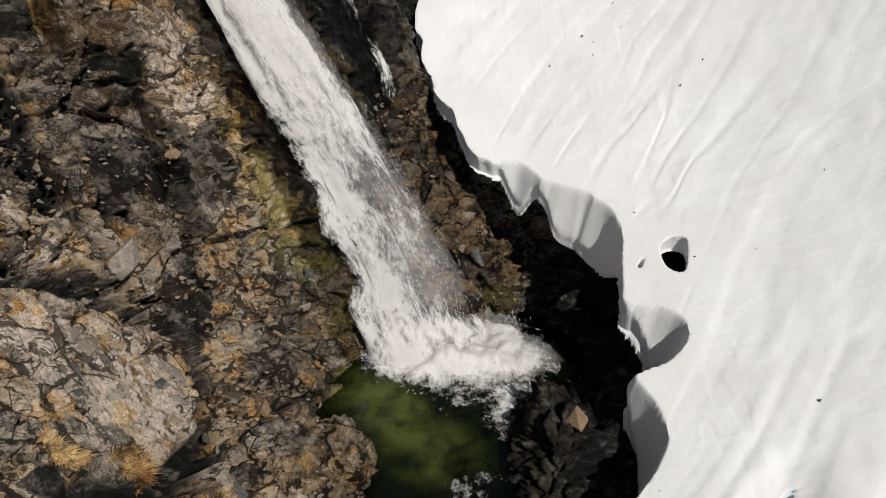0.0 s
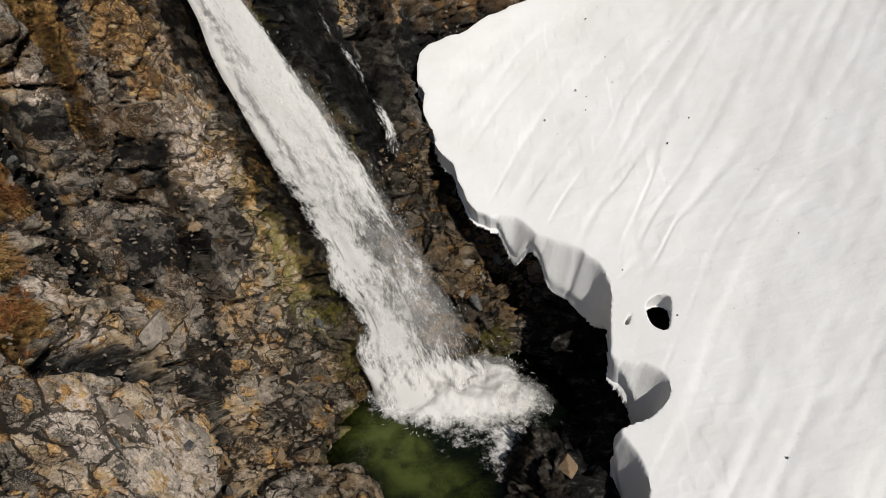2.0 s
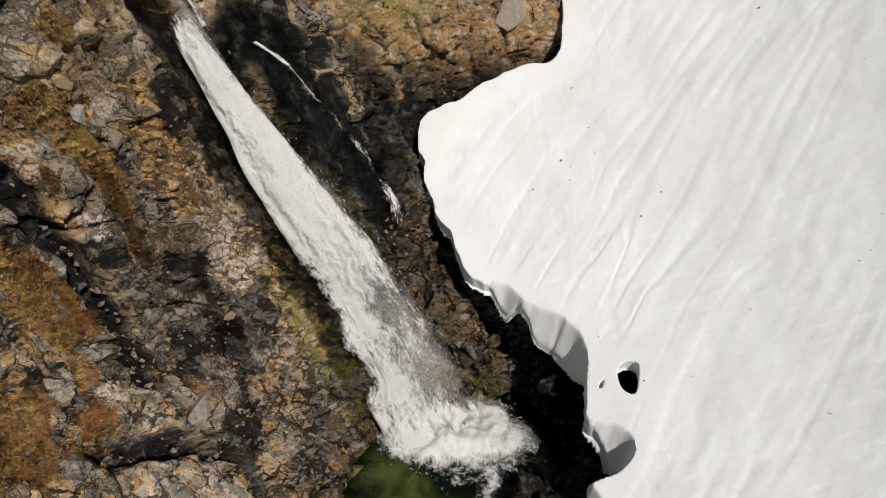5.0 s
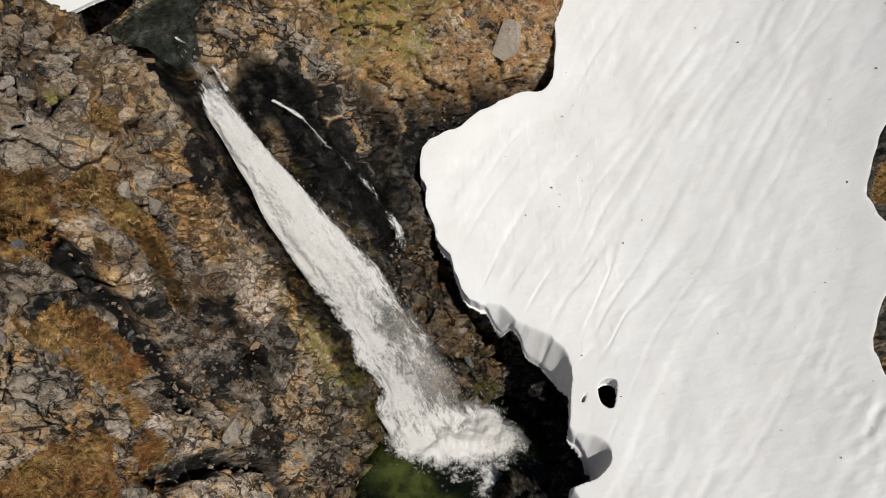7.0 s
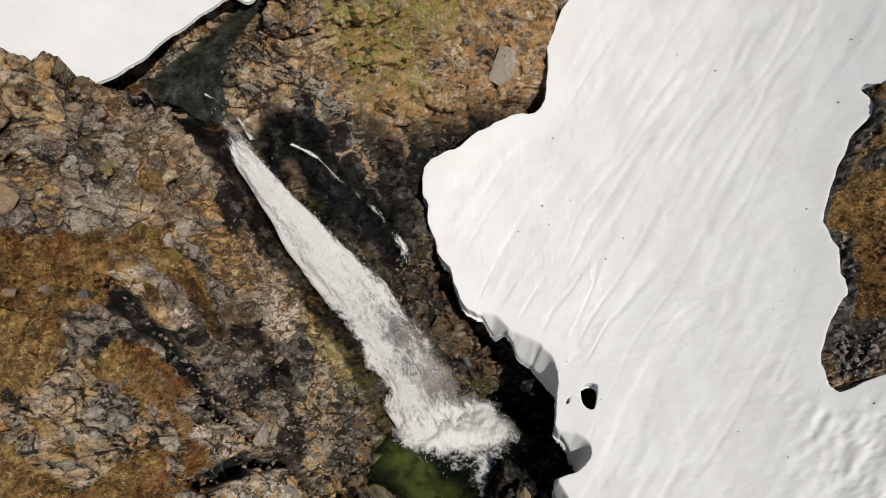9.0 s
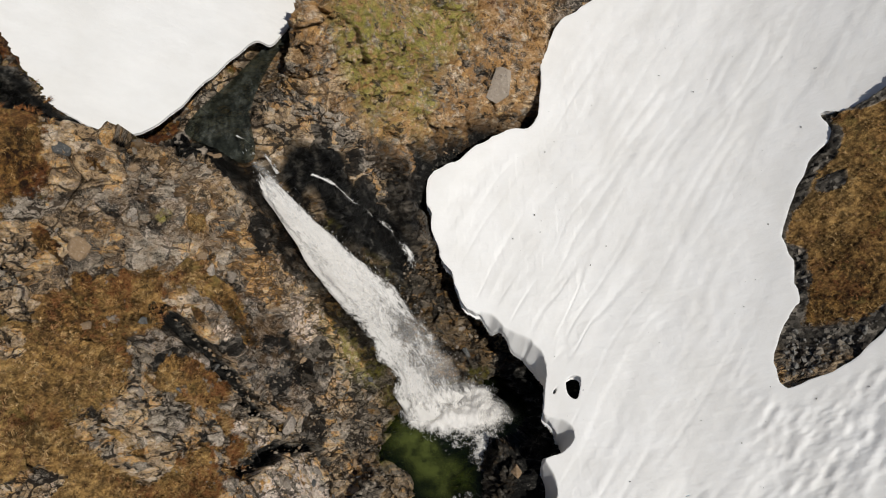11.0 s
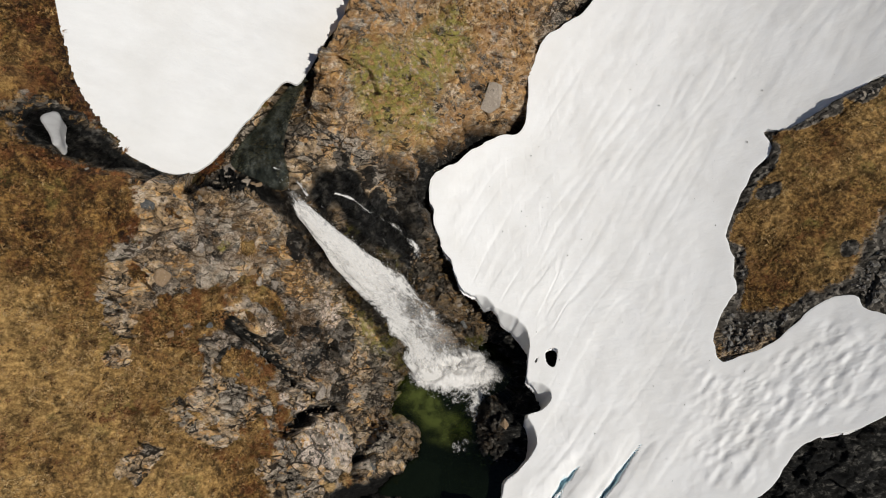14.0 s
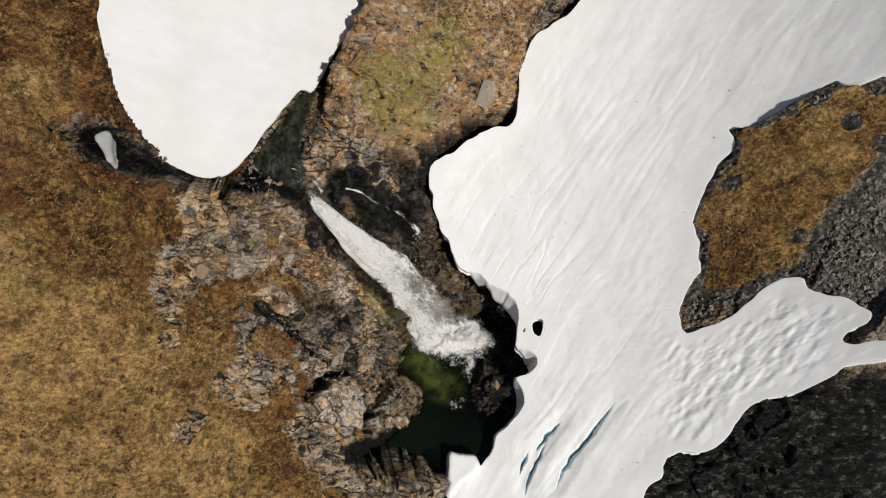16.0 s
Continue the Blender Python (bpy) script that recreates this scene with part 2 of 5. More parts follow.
PALE = [(-7.4, 11.7, 9.4, 0.43, 0.33), (-5.3, 13.3, 6.7, 0.64, 0.55), (-5.3, 13.3, 8.0, 0.30, 0.35), (-7.1, 9.5, 6.5, 0.52, 0.42), (-6.3, 10.6, 5.0, 0.48, 0.37), (-8.0, 10.6, 9.1, 0.42, 0.24),
        (-8.2, 17.6, 12.7, 0.50, 0.48), (-5.9, 7.9, 5.3, 0.77, 0.66), (-5.1, 8.3, 3.9, 1.02, 1.06), (-6.5, 9.4, 5.5, 0.43, 0.49), (-5.3, 13.3, 7.6, 0.36, 0.83), (-5.1, 14.1, 6.5, 0.51, 0.59)]
# dark slabs, and gaps between blocks whose shade is painted black
BLACK = [(-8.6, 10.3, 10.0, 1.08, 0.50), (-6.1, 12.2, 7.8, 0.42, 0.41), (-5.9, 11.7, 6.1, 0.94, 0.63), (-4.8, 12.9, 5.5, 0.65, 0.84), (-7.1, 11.4, 9.0, 0.64, 0.36), (-6.1, 14.8, 10.6, 0.67, 0.69),
         (-3.4, 18.5, 10.0, 0.7, 0.5), (-4.4, 18.2, 11.4, 0.36, 0.7), (-5.2, 17.4, 11.5, 0.96, 0.28), (-7.5, 8.6, 8.3, 0.74, 0.28), (-5.0, 11.2, 2.6, 0.31, 1.10), (-6.4, 9.8, 4.8, 0.55, 0.33),
         (-7.4, 11.3, 7.1, 0.52, 0.66), (-5.2, 11.1, 3.3, 0.42, 0.90), (-6.9, 11.5, 8.9, 0.44, 0.32), (-5.3, 6.0, 4.4, 1.08, 0.26), (-3.4, 8.2, 1.8, 0.66, 0.19), (-5.6, 12.4, 7.4, 0.35, 0.53),
         (-5.3, 12.2, 5.4, 0.60, 0.48)]
WET_SLAB = [(-2.3, 19.4, 7.3, 1.13, 1.08), (-1.7, 18.1, 6.7, 0.73, 1.25), (-3.1, 17.9, 8.8, 0.69, 0.79), (-1.2, 20.4, 6.6, 0.49, 1.36), (-3.6, 16.3, 8.2, 0.50, 0.76)]
MOSSY = [(-3.8, 13.8, 4.4, 0.52, 0.67), (1.6, 14.4, 0.7, 0.74, 0.51), (-3.0, 14.0, 2.6, 0.55, 0.95), (-2.3, 13.6, 0.8, 0.86, 0.66), (-2.8, 16.9, 7.3, 0.43, 0.79), (-8.0, 12.9, 13.8, 0.26, 0.23),
         (-4.2, 16.5, 8.8, 0.33, 0.57), (-0.9, 21.5, 10.2, 0.76, 0.65), (-1.8, 21.5, 10.8, 0.75, 0.43)]
# Open joints: half-width, then the points that each runs through
JOINTS = [(0.07, (0.7, 24.3, 10.4), (1.2, 24.1, 9.6)), (0.07, (1.8, 23.9, 9.2), (2.2, 23.5, 8.2), (2.7, 23.6, 7.0)),
          (0.10, (-8.6, 12.1, 13.5), (-8.1, 12.5, 13.5), (-7.9, 13.2, 13.6), (-7.6, 13.3, 13.8), (-7.7, 13.6, 14.3)), (0.17, (-8.9, 10.8, 11.0), (-9.0, 11.9, 9.2), (-8.0, 11.6, 8.6)), (0.12, (-7.8, 11.4, 7.5), (-6.9, 11.3, 6.5), (-6.1, 11.1, 5.6), (-5.5, 11.2, 5.1)),
          (0.11, (-4.9, 11.7, 4.7), (-4.9, 11.7, 3.4), (-4.8, 11.0, 2.4), (-5.0, 10.3, 2.1)), (0.08, (-6.6, 9.7, 5.7), (-6.4, 9.8, 4.8), (-5.8, 10.4, 4.2)), (0.09, (-3.3, 11.6, 0.5), (-3.8, 10.6, 1.0)),
          (0.05, (-7.3, 13.2, 11.7), (-7.2, 13.1, 11.4), (-7.0, 13.2, 11.2), (-6.9, 13.4, 10.9))]
MORE_JOINTS = [(0.07, (-7.7, 12.3, 12.9), (-7.8, 12.1, 12.6), (-8.3, 12.0, 12.4), (-8.9, 11.9, 12.3)), (0.06, (-8.5, 13.2, 14.5), (-8.5, 12.7, 14.1), (-8.4, 12.2, 13.5)), (0.05, (-8.3, 13.2, 14.3), (-8.3, 13.0, 14.0), (-8.3, 12.6, 13.7)),
               (0.06, (-5.6, 17.4, 12.3), (-5.2, 17.7, 12.4)), (0.06, (-3.1, 20.6, 11.7), (-3.4, 19.7, 11.1), (-3.1, 19.6, 10.5)), (0.13, (-7.0, 11.0, 6.8), (-6.6, 10.9, 6.2), (-6.1, 11.0, 5.4), (-5.7, 10.7, 5.0)),
               (0.05, (-6.1, 12.2, 8.0), (-5.8, 12.4, 8.2), (-5.4, 12.8, 8.2)), (0.08, (-6.8, 9.7, 5.7), (-6.5, 9.4, 5.5), (-6.6, 9.5, 5.1)), (0.1, (-6.1, 10.5, 4.2), (-5.5, 10.4, 4.1), (-5.2, 11.1, 3.3), (-4.8, 11.0, 2.4)),
               (0.08, (-3.9, 9.2, 1.5), (-3.6, 10.4, 0.9), (-3.2, 11.2, 0.4)), (0.05, (-6.0, 7.1, 5.6), (-5.9, 7.4, 5.3), (-5.7, 8.0, 4.9))]


def patch_share(p, patches, ragged=0.45, seed=36):
    """One inside the patches, zero outside, with a ragged edge."""
    out = np.zeros(len(p))
    for k, (cx, cy, cz, ra, rb) in enumerate(patches):
        r = 1.6 * max(ra, rb)
        i = np.where((np.abs(p[:, 0] - cx) < r) & (np.abs(p[:, 1] - cy) < r) & (np.abs(p[:, 2] - cz) < r))[0]
        if len(i):
            q = p[i]
            d = np.sqrt(((q[:, 0] - cx) / ra) ** 2 + ((q[:, 1] - cy) ** 2 + (q[:, 2] - cz) ** 2) / rb ** 2)
            out[i] = np.maximum(out[i], smooth(1.3, 0.75, d + ragged * fbm(q * 1.6, 4, seed + k, 0.65)))
    return out


def joint_share(p, joints):
    """One in the middle of an open joint, zero beyond its width."""
    out = np.zeros(len(p))
    for wide, *pts in joints:
        pts = np.array(pts)
        lo, hi = pts.min(0) - 0.9, pts.max(0) + 0.9
        i = np.where(((p > lo) & (p < hi)).all(1))[0]
        if not len(i):
            continue
        q = p[i] + 0.16 * np.stack([fbm(p[i] * 2.2, 4, 141, 0.6), fbm(p[i] * 2.2, 4, 142, 0.6), fbm(p[i] * 2.2, 4, 143, 0.6)], 1)
        best = np.full(len(i), 9.0)
        for a, b in zip(pts[:-1], pts[1:]):
            d = b - a
            t = np.clip(((q - a) @ d) / (d @ d), 0, 1)
            best = np.minimum(best, np.linalg.norm(q - a - t[:, None] * d, axis=1))
        w = wide * (1 + 0.6 * value_noise(p[i] * 1.3, 144))
        out[i] = np.maximum(out[i], smooth(w * 1.3, w * 0.6, best))
    return out


# ---- materials ----
def material(name):
    m = bpy.data.materials.new(name)
    m.use_nodes = True
    nt = m.node_tree
    return m, nt, nt.nodes["Principled BSDF"]


class Nodes:
    """Short ways to wire a material."""
    def __init__(self, nt):
        self.nt = nt

    def link(self, a, b):
        self.nt.links.new(a, b)

    def add(self, kind, **values):
        n = self.nt.nodes.new(kind)
        for k, v in values.items():
            n.inputs[k].default_value = v
        return n

    def place(self, scale=(1, 1, 1), turn=(0, 0, 0)):
        tc = self.nt.nodes.new("ShaderNodeTexCoord")
        mp = self.nt.nodes.new("ShaderNodeMapping")
        mp.inputs["Scale"].default_value = scale
        mp.inputs["Rotation"].default_value = [radians(a) for a in turn]
        self.link(tc.outputs["Object"], mp.inputs["Vector"])
        return mp.outputs[0]

    def noise(self, at, scale, detail=6.0, rough=0.6):
        n = self.add("ShaderNodeTexNoise", Scale=scale, Detail=detail, Roughness=rough)
        self.link(at, n.inputs["Vector"])
        return n.outputs[0]

    def voronoi(self, at, scale, feature="F1", out="Distance"):
        n = self.nt.nodes.new("ShaderNodeTexVoronoi")
        n.feature = feature
        n.inputs["Scale"].default_value = scale
        self.link(at, n.inputs["Vector"])
        return n.outputs[out]

    def ramp(self, v, stops):
        n = self.nt.nodes.new("ShaderNodeValToRGB")
        el = n.color_ramp.elements
        while len(el) < len(stops):
            el.new(0.5)
        for e, (p, c) in zip(el, stops):
            e.position = p
            e.color = (c, c, c, 1) if isinstance(c, (int, float)) else (*c, 1)
        self.link(v, n.inputs[0])
        return n.outputs[0]

    def mix(self, f, a, b, how="MIX"):
        n = self.nt.nodes.new("ShaderNodeMix")
        n.data_type, n.blend_type = "RGBA", how
        for at, v in ((0, f), (6, a), (7, b)):
            sock = n.inputs[at]
            if isinstance(v, (int, float)):
                sock.default_value = v if at == 0 else (v, v, v, 1)
            elif isinstance(v, tuple):
                sock.default_value = (*v, 1)
            else:
                self.link(v, sock)
        return n.outputs[2]

    def math(self, how, a, b=0.0, c=0.0):
        n = self.nt.nodes.new("ShaderNodeMath")
        n.operation = how
        for sock, v in zip(n.inputs, (a, b, c)):
            if isinstance(v, (int, float)):
                sock.default_value = v
            else:
                self.link(v, sock)
        return n.outputs[0]

    def attribute(self, name):
        n = self.nt.nodes.new("ShaderNodeAttribute")
        n.attribute_name = name
        return n

    def bump(self, h, strength, distance, normal=None):
        n = self.add("ShaderNodeBump", Strength=strength, Distance=distance)
        self.link(h, n.inputs["Height"])
        if normal is not None:
            self.link(normal, n.inputs["Normal"])
        return n.outputs[0]


def plates(k, at, scale):
    """Angular plates: distance to the joint, a random value and a tilted height for each."""
    nt = k.nt
    cell = nt.nodes.new("ShaderNodeTexVoronoi")
    cell.inputs["Scale"].default_value = scale
    cell.inputs["Randomness"].default_value = 0.95
    k.link(at, cell.inputs["Vector"])
    off, rnd, dot = [nt.nodes.new("ShaderNodeVectorMath") for _ in range(3)]
    off.operation, rnd.operation, dot.operation = "SUBTRACT", "SUBTRACT", "DOT_PRODUCT"
    k.link(at, off.inputs[0]), k.link(cell.outputs["Position"], off.inputs[1])
    k.link(cell.outputs["Color"], rnd.inputs[0])
    rnd.inputs[1].default_value = (0.5, 0.5, 0.5)
    k.link(off.outputs[0], dot.inputs[0]), k.link(rnd.outputs[0], dot.inputs[1])
    sep = nt.nodes.new("ShaderNodeSeparateColor")
    k.link(cell.outputs["Color"], sep.inputs[0])
    return k.voronoi(at, scale, "DISTANCE_TO_EDGE"), sep.outputs[0], sep.outputs[1], dot.outputs["Value"]


def rock_nodes(k):
    """Schist: grey, brown and ochre plates with thin open joints, dark slate, pale lichen. Returns colour, height and shared noises."""
    nt = k.nt
    at = k.place((1, 1, 1))
    tilted = k.place((0.72, 1.3, 1.05), (20, 35, 40))
    wob = nt.nodes.new("ShaderNodeTexNoise")
    wob.inputs["Scale"].default_value, wob.inputs["Detail"].default_value, wob.inputs["Roughness"].default_value = 3.0, 7, 0.62
    k.link(at, wob.inputs["Vector"])
    bent = nt.nodes.new("ShaderNodeVectorMath")
    bent.operation = "MULTIPLY_ADD"
    k.link(wob.outputs[1], bent.inputs[0])
    bent.inputs[1].default_value = (0.26, 0.26, 0.26)
    k.link(tilted, bent.inputs[2])
    edge1, pick1, other1, tilt1 = plates(k, bent.outputs[0], 1.05)
    edge2, pick2, other2, tilt2 = plates(k, bent.outputs[0], 3.1)
    edge3, pick3, other3, tilt3 = plates(k, bent.outputs[0], 9.0)
    big = k.noise(at, 0.6, 5, 0.6)
    mid = k.noise(tilted, 2.6, 9, 0.7)
    fine = k.noise(at, 18, 8, 0.74)
    rough = k.noise(tilted, 6.5, 9, 0.76)
    speck = k.noise(at, 40.0, 5, 0.75)
    blk = nt.nodes.new("ShaderNodeSeparateColor")
    k.link(k.attribute("block").outputs["Color"], blk.inputs[0])
    tone1, tone2, chalk = blk.outputs[0], blk.outputs[1], blk.outputs[2]
    zone = nt.nodes.new("ShaderNodeSeparateColor")
    k.link(k.attribute("zone").outputs["Color"], zone.inputs[0])
    grey, ochre, black = zone.outputs[0], zone.outputs[1], zone.outputs[2]
    jitter = k.math("ADD", k.math("MULTIPLY", k.math("SUBTRACT", mid, 0.5), 1.1), k.math("MULTIPLY", k.math("SUBTRACT", pick2, 0.5), 0.5))

    def crisp(v, soft=0.1):
        return k.ramp(k.math("ADD", v, jitter), [(0.5 - soft, 0.0), (0.5 + soft, 1.0)])
    # plate by plate, from dark through grey and brown to pale
    pick = k.math("ADD", k.math("ADD", k.math("MULTIPLY", pick1, 0.26), k.math("MULTIPLY", pick2, 0.32)), k.math("ADD", k.math("MULTIPLY", pick3, 0.16), k.math("MULTIPLY", k.math("SUBTRACT", mid, 0.5), 1.3)))
    pick = k.math("ADD", pick, k.math("MULTIPLY", tone1, 0.2))
    pick = k.math("MULTIPLY_ADD", pick, 1.6, -0.29)
    col = k.ramp(pick, [(0.08, (0.07, 0.055, 0.04)), (0.24, (0.22, 0.16, 0.1)), (0.38, (0.37, 0.285, 0.19)), (0.5, (0.44, 0.32, 0.18)), (0.62, (0.52, 0.41, 0.28)), (0.8, (0.66, 0.56, 0.45))])
    cold = k.ramp(pick, [(0.08, (0.05, 0.05, 0.048)), (0.28, (0.13, 0.124, 0.112)), (0.5, (0.26, 0.243, 0.213)), (0.8, (0.46, 0.43, 0.39))])
    warm = k.ramp(pick, [(0.08, (0.1, 0.055, 0.018)), (0.3, (0.42, 0.235, 0.075)), (0.55, (0.68, 0.415, 0.155)), (0.8, (0.76, 0.56, 0.32))])
    col = k.mix(k.ramp(k.math("ADD", other1, k.math("SUBTRACT", k.noise(at, 1.1, 6, 0.65), 0.5)), [(0.56, 0.0), (0.62, 0.9)]), col, cold)
    col = k.mix(k.ramp(k.math("ADD", other2, k.math("MULTIPLY", k.math("SUBTRACT", k.noise(at, 1.6, 8, 0.7), 0.5), 2.0)), [(0.8, 0.0), (0.88, 0.8)]), col, warm)
    col = k.mix(k.math("MULTIPLY", crisp(grey), 0.9), col, cold)
    col = k.mix(k.math("MULTIPLY", crisp(ochre), 0.85), col, warm)
    slate = k.attribute("slate").outputs["Fac"]
    col = k.mix(k.math("MULTIPLY", crisp(slate), 0.9), col, k.ramp(pick, [(0.25, (0.012, 0.012, 0.012)), (0.38, (0.035, 0.035, 0.034)), (0.5, (0.12, 0.116, 0.112)), (0.72, (0.25, 0.238, 0.225))]))
    stain = k.ramp(k.noise(tilted, 1.25, 9, 0.76), [(0.565, 0.0), (0.59, 0.88)])
    stain = k.math("MULTIPLY", stain, k.math("SUBTRACT", 1.0, k.math("MINIMUM", k.math("ADD", chalk, k.math("MULTIPLY", ochre, 0.7)), 1.0)))
    night = k.math("MAXIMUM", k.math("MULTIPLY", crisp(k.math("MULTIPLY", black, 0.85), 0.06), 0.95), stain)
    # grain, dark pits and pale chips
    col = k.mix(0.65, col, k.ramp(fine, [(0.3, 0.22), (0.68, 0.78)]), "OVERLAY")
    col = k.mix(k.ramp(rough, [(0.365, 0.9), (0.39, 0.0)]), col, (0.03, 0.024, 0.018))
    col = k.mix(k.ramp(k.math("MULTIPLY", k.math("SUBTRACT", 1.0, night), speck), [(0.55, 0.0), (0.585, 0.6)]), col, (0.66, 0.59, 0.52))
    col = k.mix(k.ramp(speck, [(0.37, 0.8), (0.405, 0.0)]), col, (0.03, 0.024, 0.018))
    # pale crusts of lichen
    crust = k.math("ADD", k.math("MULTIPLY", k.ramp(big, [(0.48, 0.0), (0.56, 0.7)]), 0.5), chalk)
    pale = k.math("MULTIPLY", k.ramp(k.math("ADD", k.noise(at, 3.6, 9, 0.7), k.math("MULTIPLY", chalk, 0.068)), [(0.54, 0.0), (0.56, 1.0)]), k.math("MULTIPLY", crust, k.math("SUBTRACT", 1.0, night)))
    col = k.mix(k.math("MULTIPLY", pale, 0.92), col, k.mix(k.ramp(fine, [(0.42, 0.0), (0.58, 1.0)]), (0.62, 0.53, 0.47), (0.94, 0.87, 0.83)))
    # thin joints of uneven width, many of them closed
    gate = k.math("ADD", k.noise(at, 1.7, 6, 0.7), k.math("MULTIPLY", k.math("SUBTRACT", k.noise(at, 0.45, 4, 0.6), 0.5), 0.5))
    j1 = k.ramp(k.math("SUBTRACT", edge1, k.math("MULTIPLY_ADD", gate, 0.26, -0.108)), [(0.0, 1.0), (0.014, 0.0)])
    j2 = k.ramp(k.math("SUBTRACT", edge2, k.math("MULTIPLY_ADD", gate, 0.3, -0.15)), [(0.0, 1.0), (0.025, 0.0)])
    j3 = k.ramp(k.math("SUBTRACT", edge3, k.math("MULTIPLY_ADD", gate, 0.5, -0.285)), [(0.0, 1.0), (0.06, 0.0)])
    joint = k.math("MULTIPLY", k.math("MAXIMUM", k.math("MAXIMUM", j1, j2), k.math("MULTIPLY", j3, 0.8)), k.math("MULTIPLY_ADD", chalk, -0.1, 1.0))
    tone = nt.nodes.new("ShaderNodeSeparateColor")
    k.link(k.attribute("tone").outputs["Color"], tone.inputs[0])
    joint = k.math("MULTIPLY", joint, k.math("MULTIPLY_ADD", tone.outputs[0], -0.75, 1.0))
    streak = k.noise(k.place((0.55, 3.0, 3.0), (0, 0, -38)), 2.6, 8, 0.68)
    col = k.mix(k.math("MULTIPLY_ADD", tone.outputs[0], 0.5, 0.25), col, k.ramp(streak, [(0.36, 0.12), (0.48, 0.5), (0.64, 0.8)]), "OVERLAY")
    col = k.mix(k.math("MULTIPLY", joint, 0.94), col, (0.016, 0.012, 0.009))
    height = k.math("ADD", k.math("MULTIPLY", k.math("SUBTRACT", 1.0, joint), 0.3), k.math("ADD", k.math("MULTIPLY", rough, 0.8), k.math("ADD", k.math("MULTIPLY", mid, 0.5), k.math("MULTIPLY", fine, 0.4))))
    facet = k.math("ADD", k.math("ADD", k.math("MULTIPLY", tilt1, 2.5), k.math("ADD", k.math("MULTIPLY", tilt2, 4.5), k.math("MULTIPLY", tilt3, 5.5))), k.math("ADD", k.math("MULTIPLY", pick2, 0.35), k.math("MULTIPLY", pick3, 0.15)))
    # colour for wet slabs, stains and the painted shade of gaps
    near_black = k.ramp(k.math("ADD", pick, k.math("MULTIPLY", k.math("SUBTRACT", fine, 0.5), 0.5)), [(0.3, (0.006, 0.006, 0.006)), (0.5, (0.015, 0.015, 0.0145)), (0.66, (0.06, 0.058, 0.055)), (0.88, (0.2, 0.187, 0.17))])
    return col, k.math("ADD", height, facet), at, fine, mid, night, near_black


def make_ground():
    m, nt, b = material("schist_and_turf")
    k = Nodes(nt)
    col, height, at, fine, mid, night, near_black = rock_nodes(k)
    cover = k.attribute("cover")
    sep = nt.nodes.new("ShaderNodeSeparateColor")
    k.link(cover.outputs["Color"], sep.inputs[0])
    grass, wet, moss = sep.outputs[0], sep.outputs[1], sep.outputs[2]
    more = k.attribute("tone")
    sep2 = nt.nodes.new("ShaderNodeSeparateColor")
    k.link(more.outputs["Color"], sep2.inputs[0])
    ochre, gravel, dark = sep2.outputs[0], sep2.outputs[1], sep2.outputs[2]
    # warm weathering and green lichen on the upper block
    col = k.mix(k.math("MULTIPLY", ochre, k.ramp(k.noise(at, 2.2, 7, 0.7), [(0.44, 0.0), (0.54, 0.85)])), col, k.ramp(fine, [(0.3, (0.26, 0.13, 0.045)), (0.7, (0.58, 0.36, 0.15))]))
    col = k.mix(k.math("MULTIPLY", moss, k.ramp(k.noise(at, 3.0, 7, 0.7), [(0.42, 0.0), (0.56, 1.0)])), col, k.ramp(fine, [(0.3, (0.11, 0.1, 0.02)), (0.7, (0.47, 0.455, 0.13))]))
    col = k.mix(night, col, near_black)
    # loose dark gravel
    gv = k.voronoi(at, 7.0, "F1", "Color")
    gcol = k.ramp(gv, [(0.1, (0.025, 0.024, 0.022)), (0.6, (0.1, 0.095, 0.088)), (0.95, (0.3, 0.29, 0.27))])
    col = k.mix(gravel, col, gcol)
    # near-black rock, together with the shade painted through the dark mask
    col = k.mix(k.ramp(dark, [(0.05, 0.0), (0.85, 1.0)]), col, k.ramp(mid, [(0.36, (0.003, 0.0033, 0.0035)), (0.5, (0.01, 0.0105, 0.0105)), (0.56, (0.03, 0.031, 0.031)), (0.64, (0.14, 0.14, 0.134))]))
    # blackest inside the hollow, where its shade is painted on
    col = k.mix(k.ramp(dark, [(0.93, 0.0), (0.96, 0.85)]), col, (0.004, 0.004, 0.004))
    # turf
    straw = k.attribute("straw").outputs["Fac"]
    tcol = k.ramp(k.math("ADD", k.noise(at, 6.0, 9, 0.78), k.math("MULTIPLY", k.math("SUBTRACT", straw, 0.5), 0.16)), [(0.38, (0.028, 0.013, 0.005)), (0.46, (0.145, 0.075, 0.02)), (0.56, (0.31, 0.185, 0.056)), (0.69, (0.54, 0.375, 0.155))])
    tcol = k.mix(k.math("MULTIPLY", k.ramp(k.noise(at, 0.9, 9, 0.72), [(0.5, 0.0), (0.58, 0.75)]), k.math("SUBTRACT", 1.1, straw)), tcol, k.ramp(fine, [(0.3, (0.06, 0.02, 0.008)), (0.7, (0.22, 0.08, 0.03))]))
    tcol = k.mix(k.ramp(k.noise(at, 0.6, 8, 0.65), [(0.57, 0.0), (0.64, 0.6)]), tcol, k.ramp(fine, [(0.3, (0.06, 0.065, 0.015)), (0.7, (0.2, 0.2, 0.05))]))
    tcol = k.mix(k.math("MULTIPLY", straw, 0.35), tcol, k.ramp(fine, [(0.3, (0.36, 0.225, 0.085)), (0.7, (0.72, 0.52, 0.25))]))
    tcol = k.mix(1.0, tcol, k.ramp(k.noise(at, 1.5, 9, 0.74), [(0.4, 0.35), (0.58, 1.15)]), "MULTIPLY")
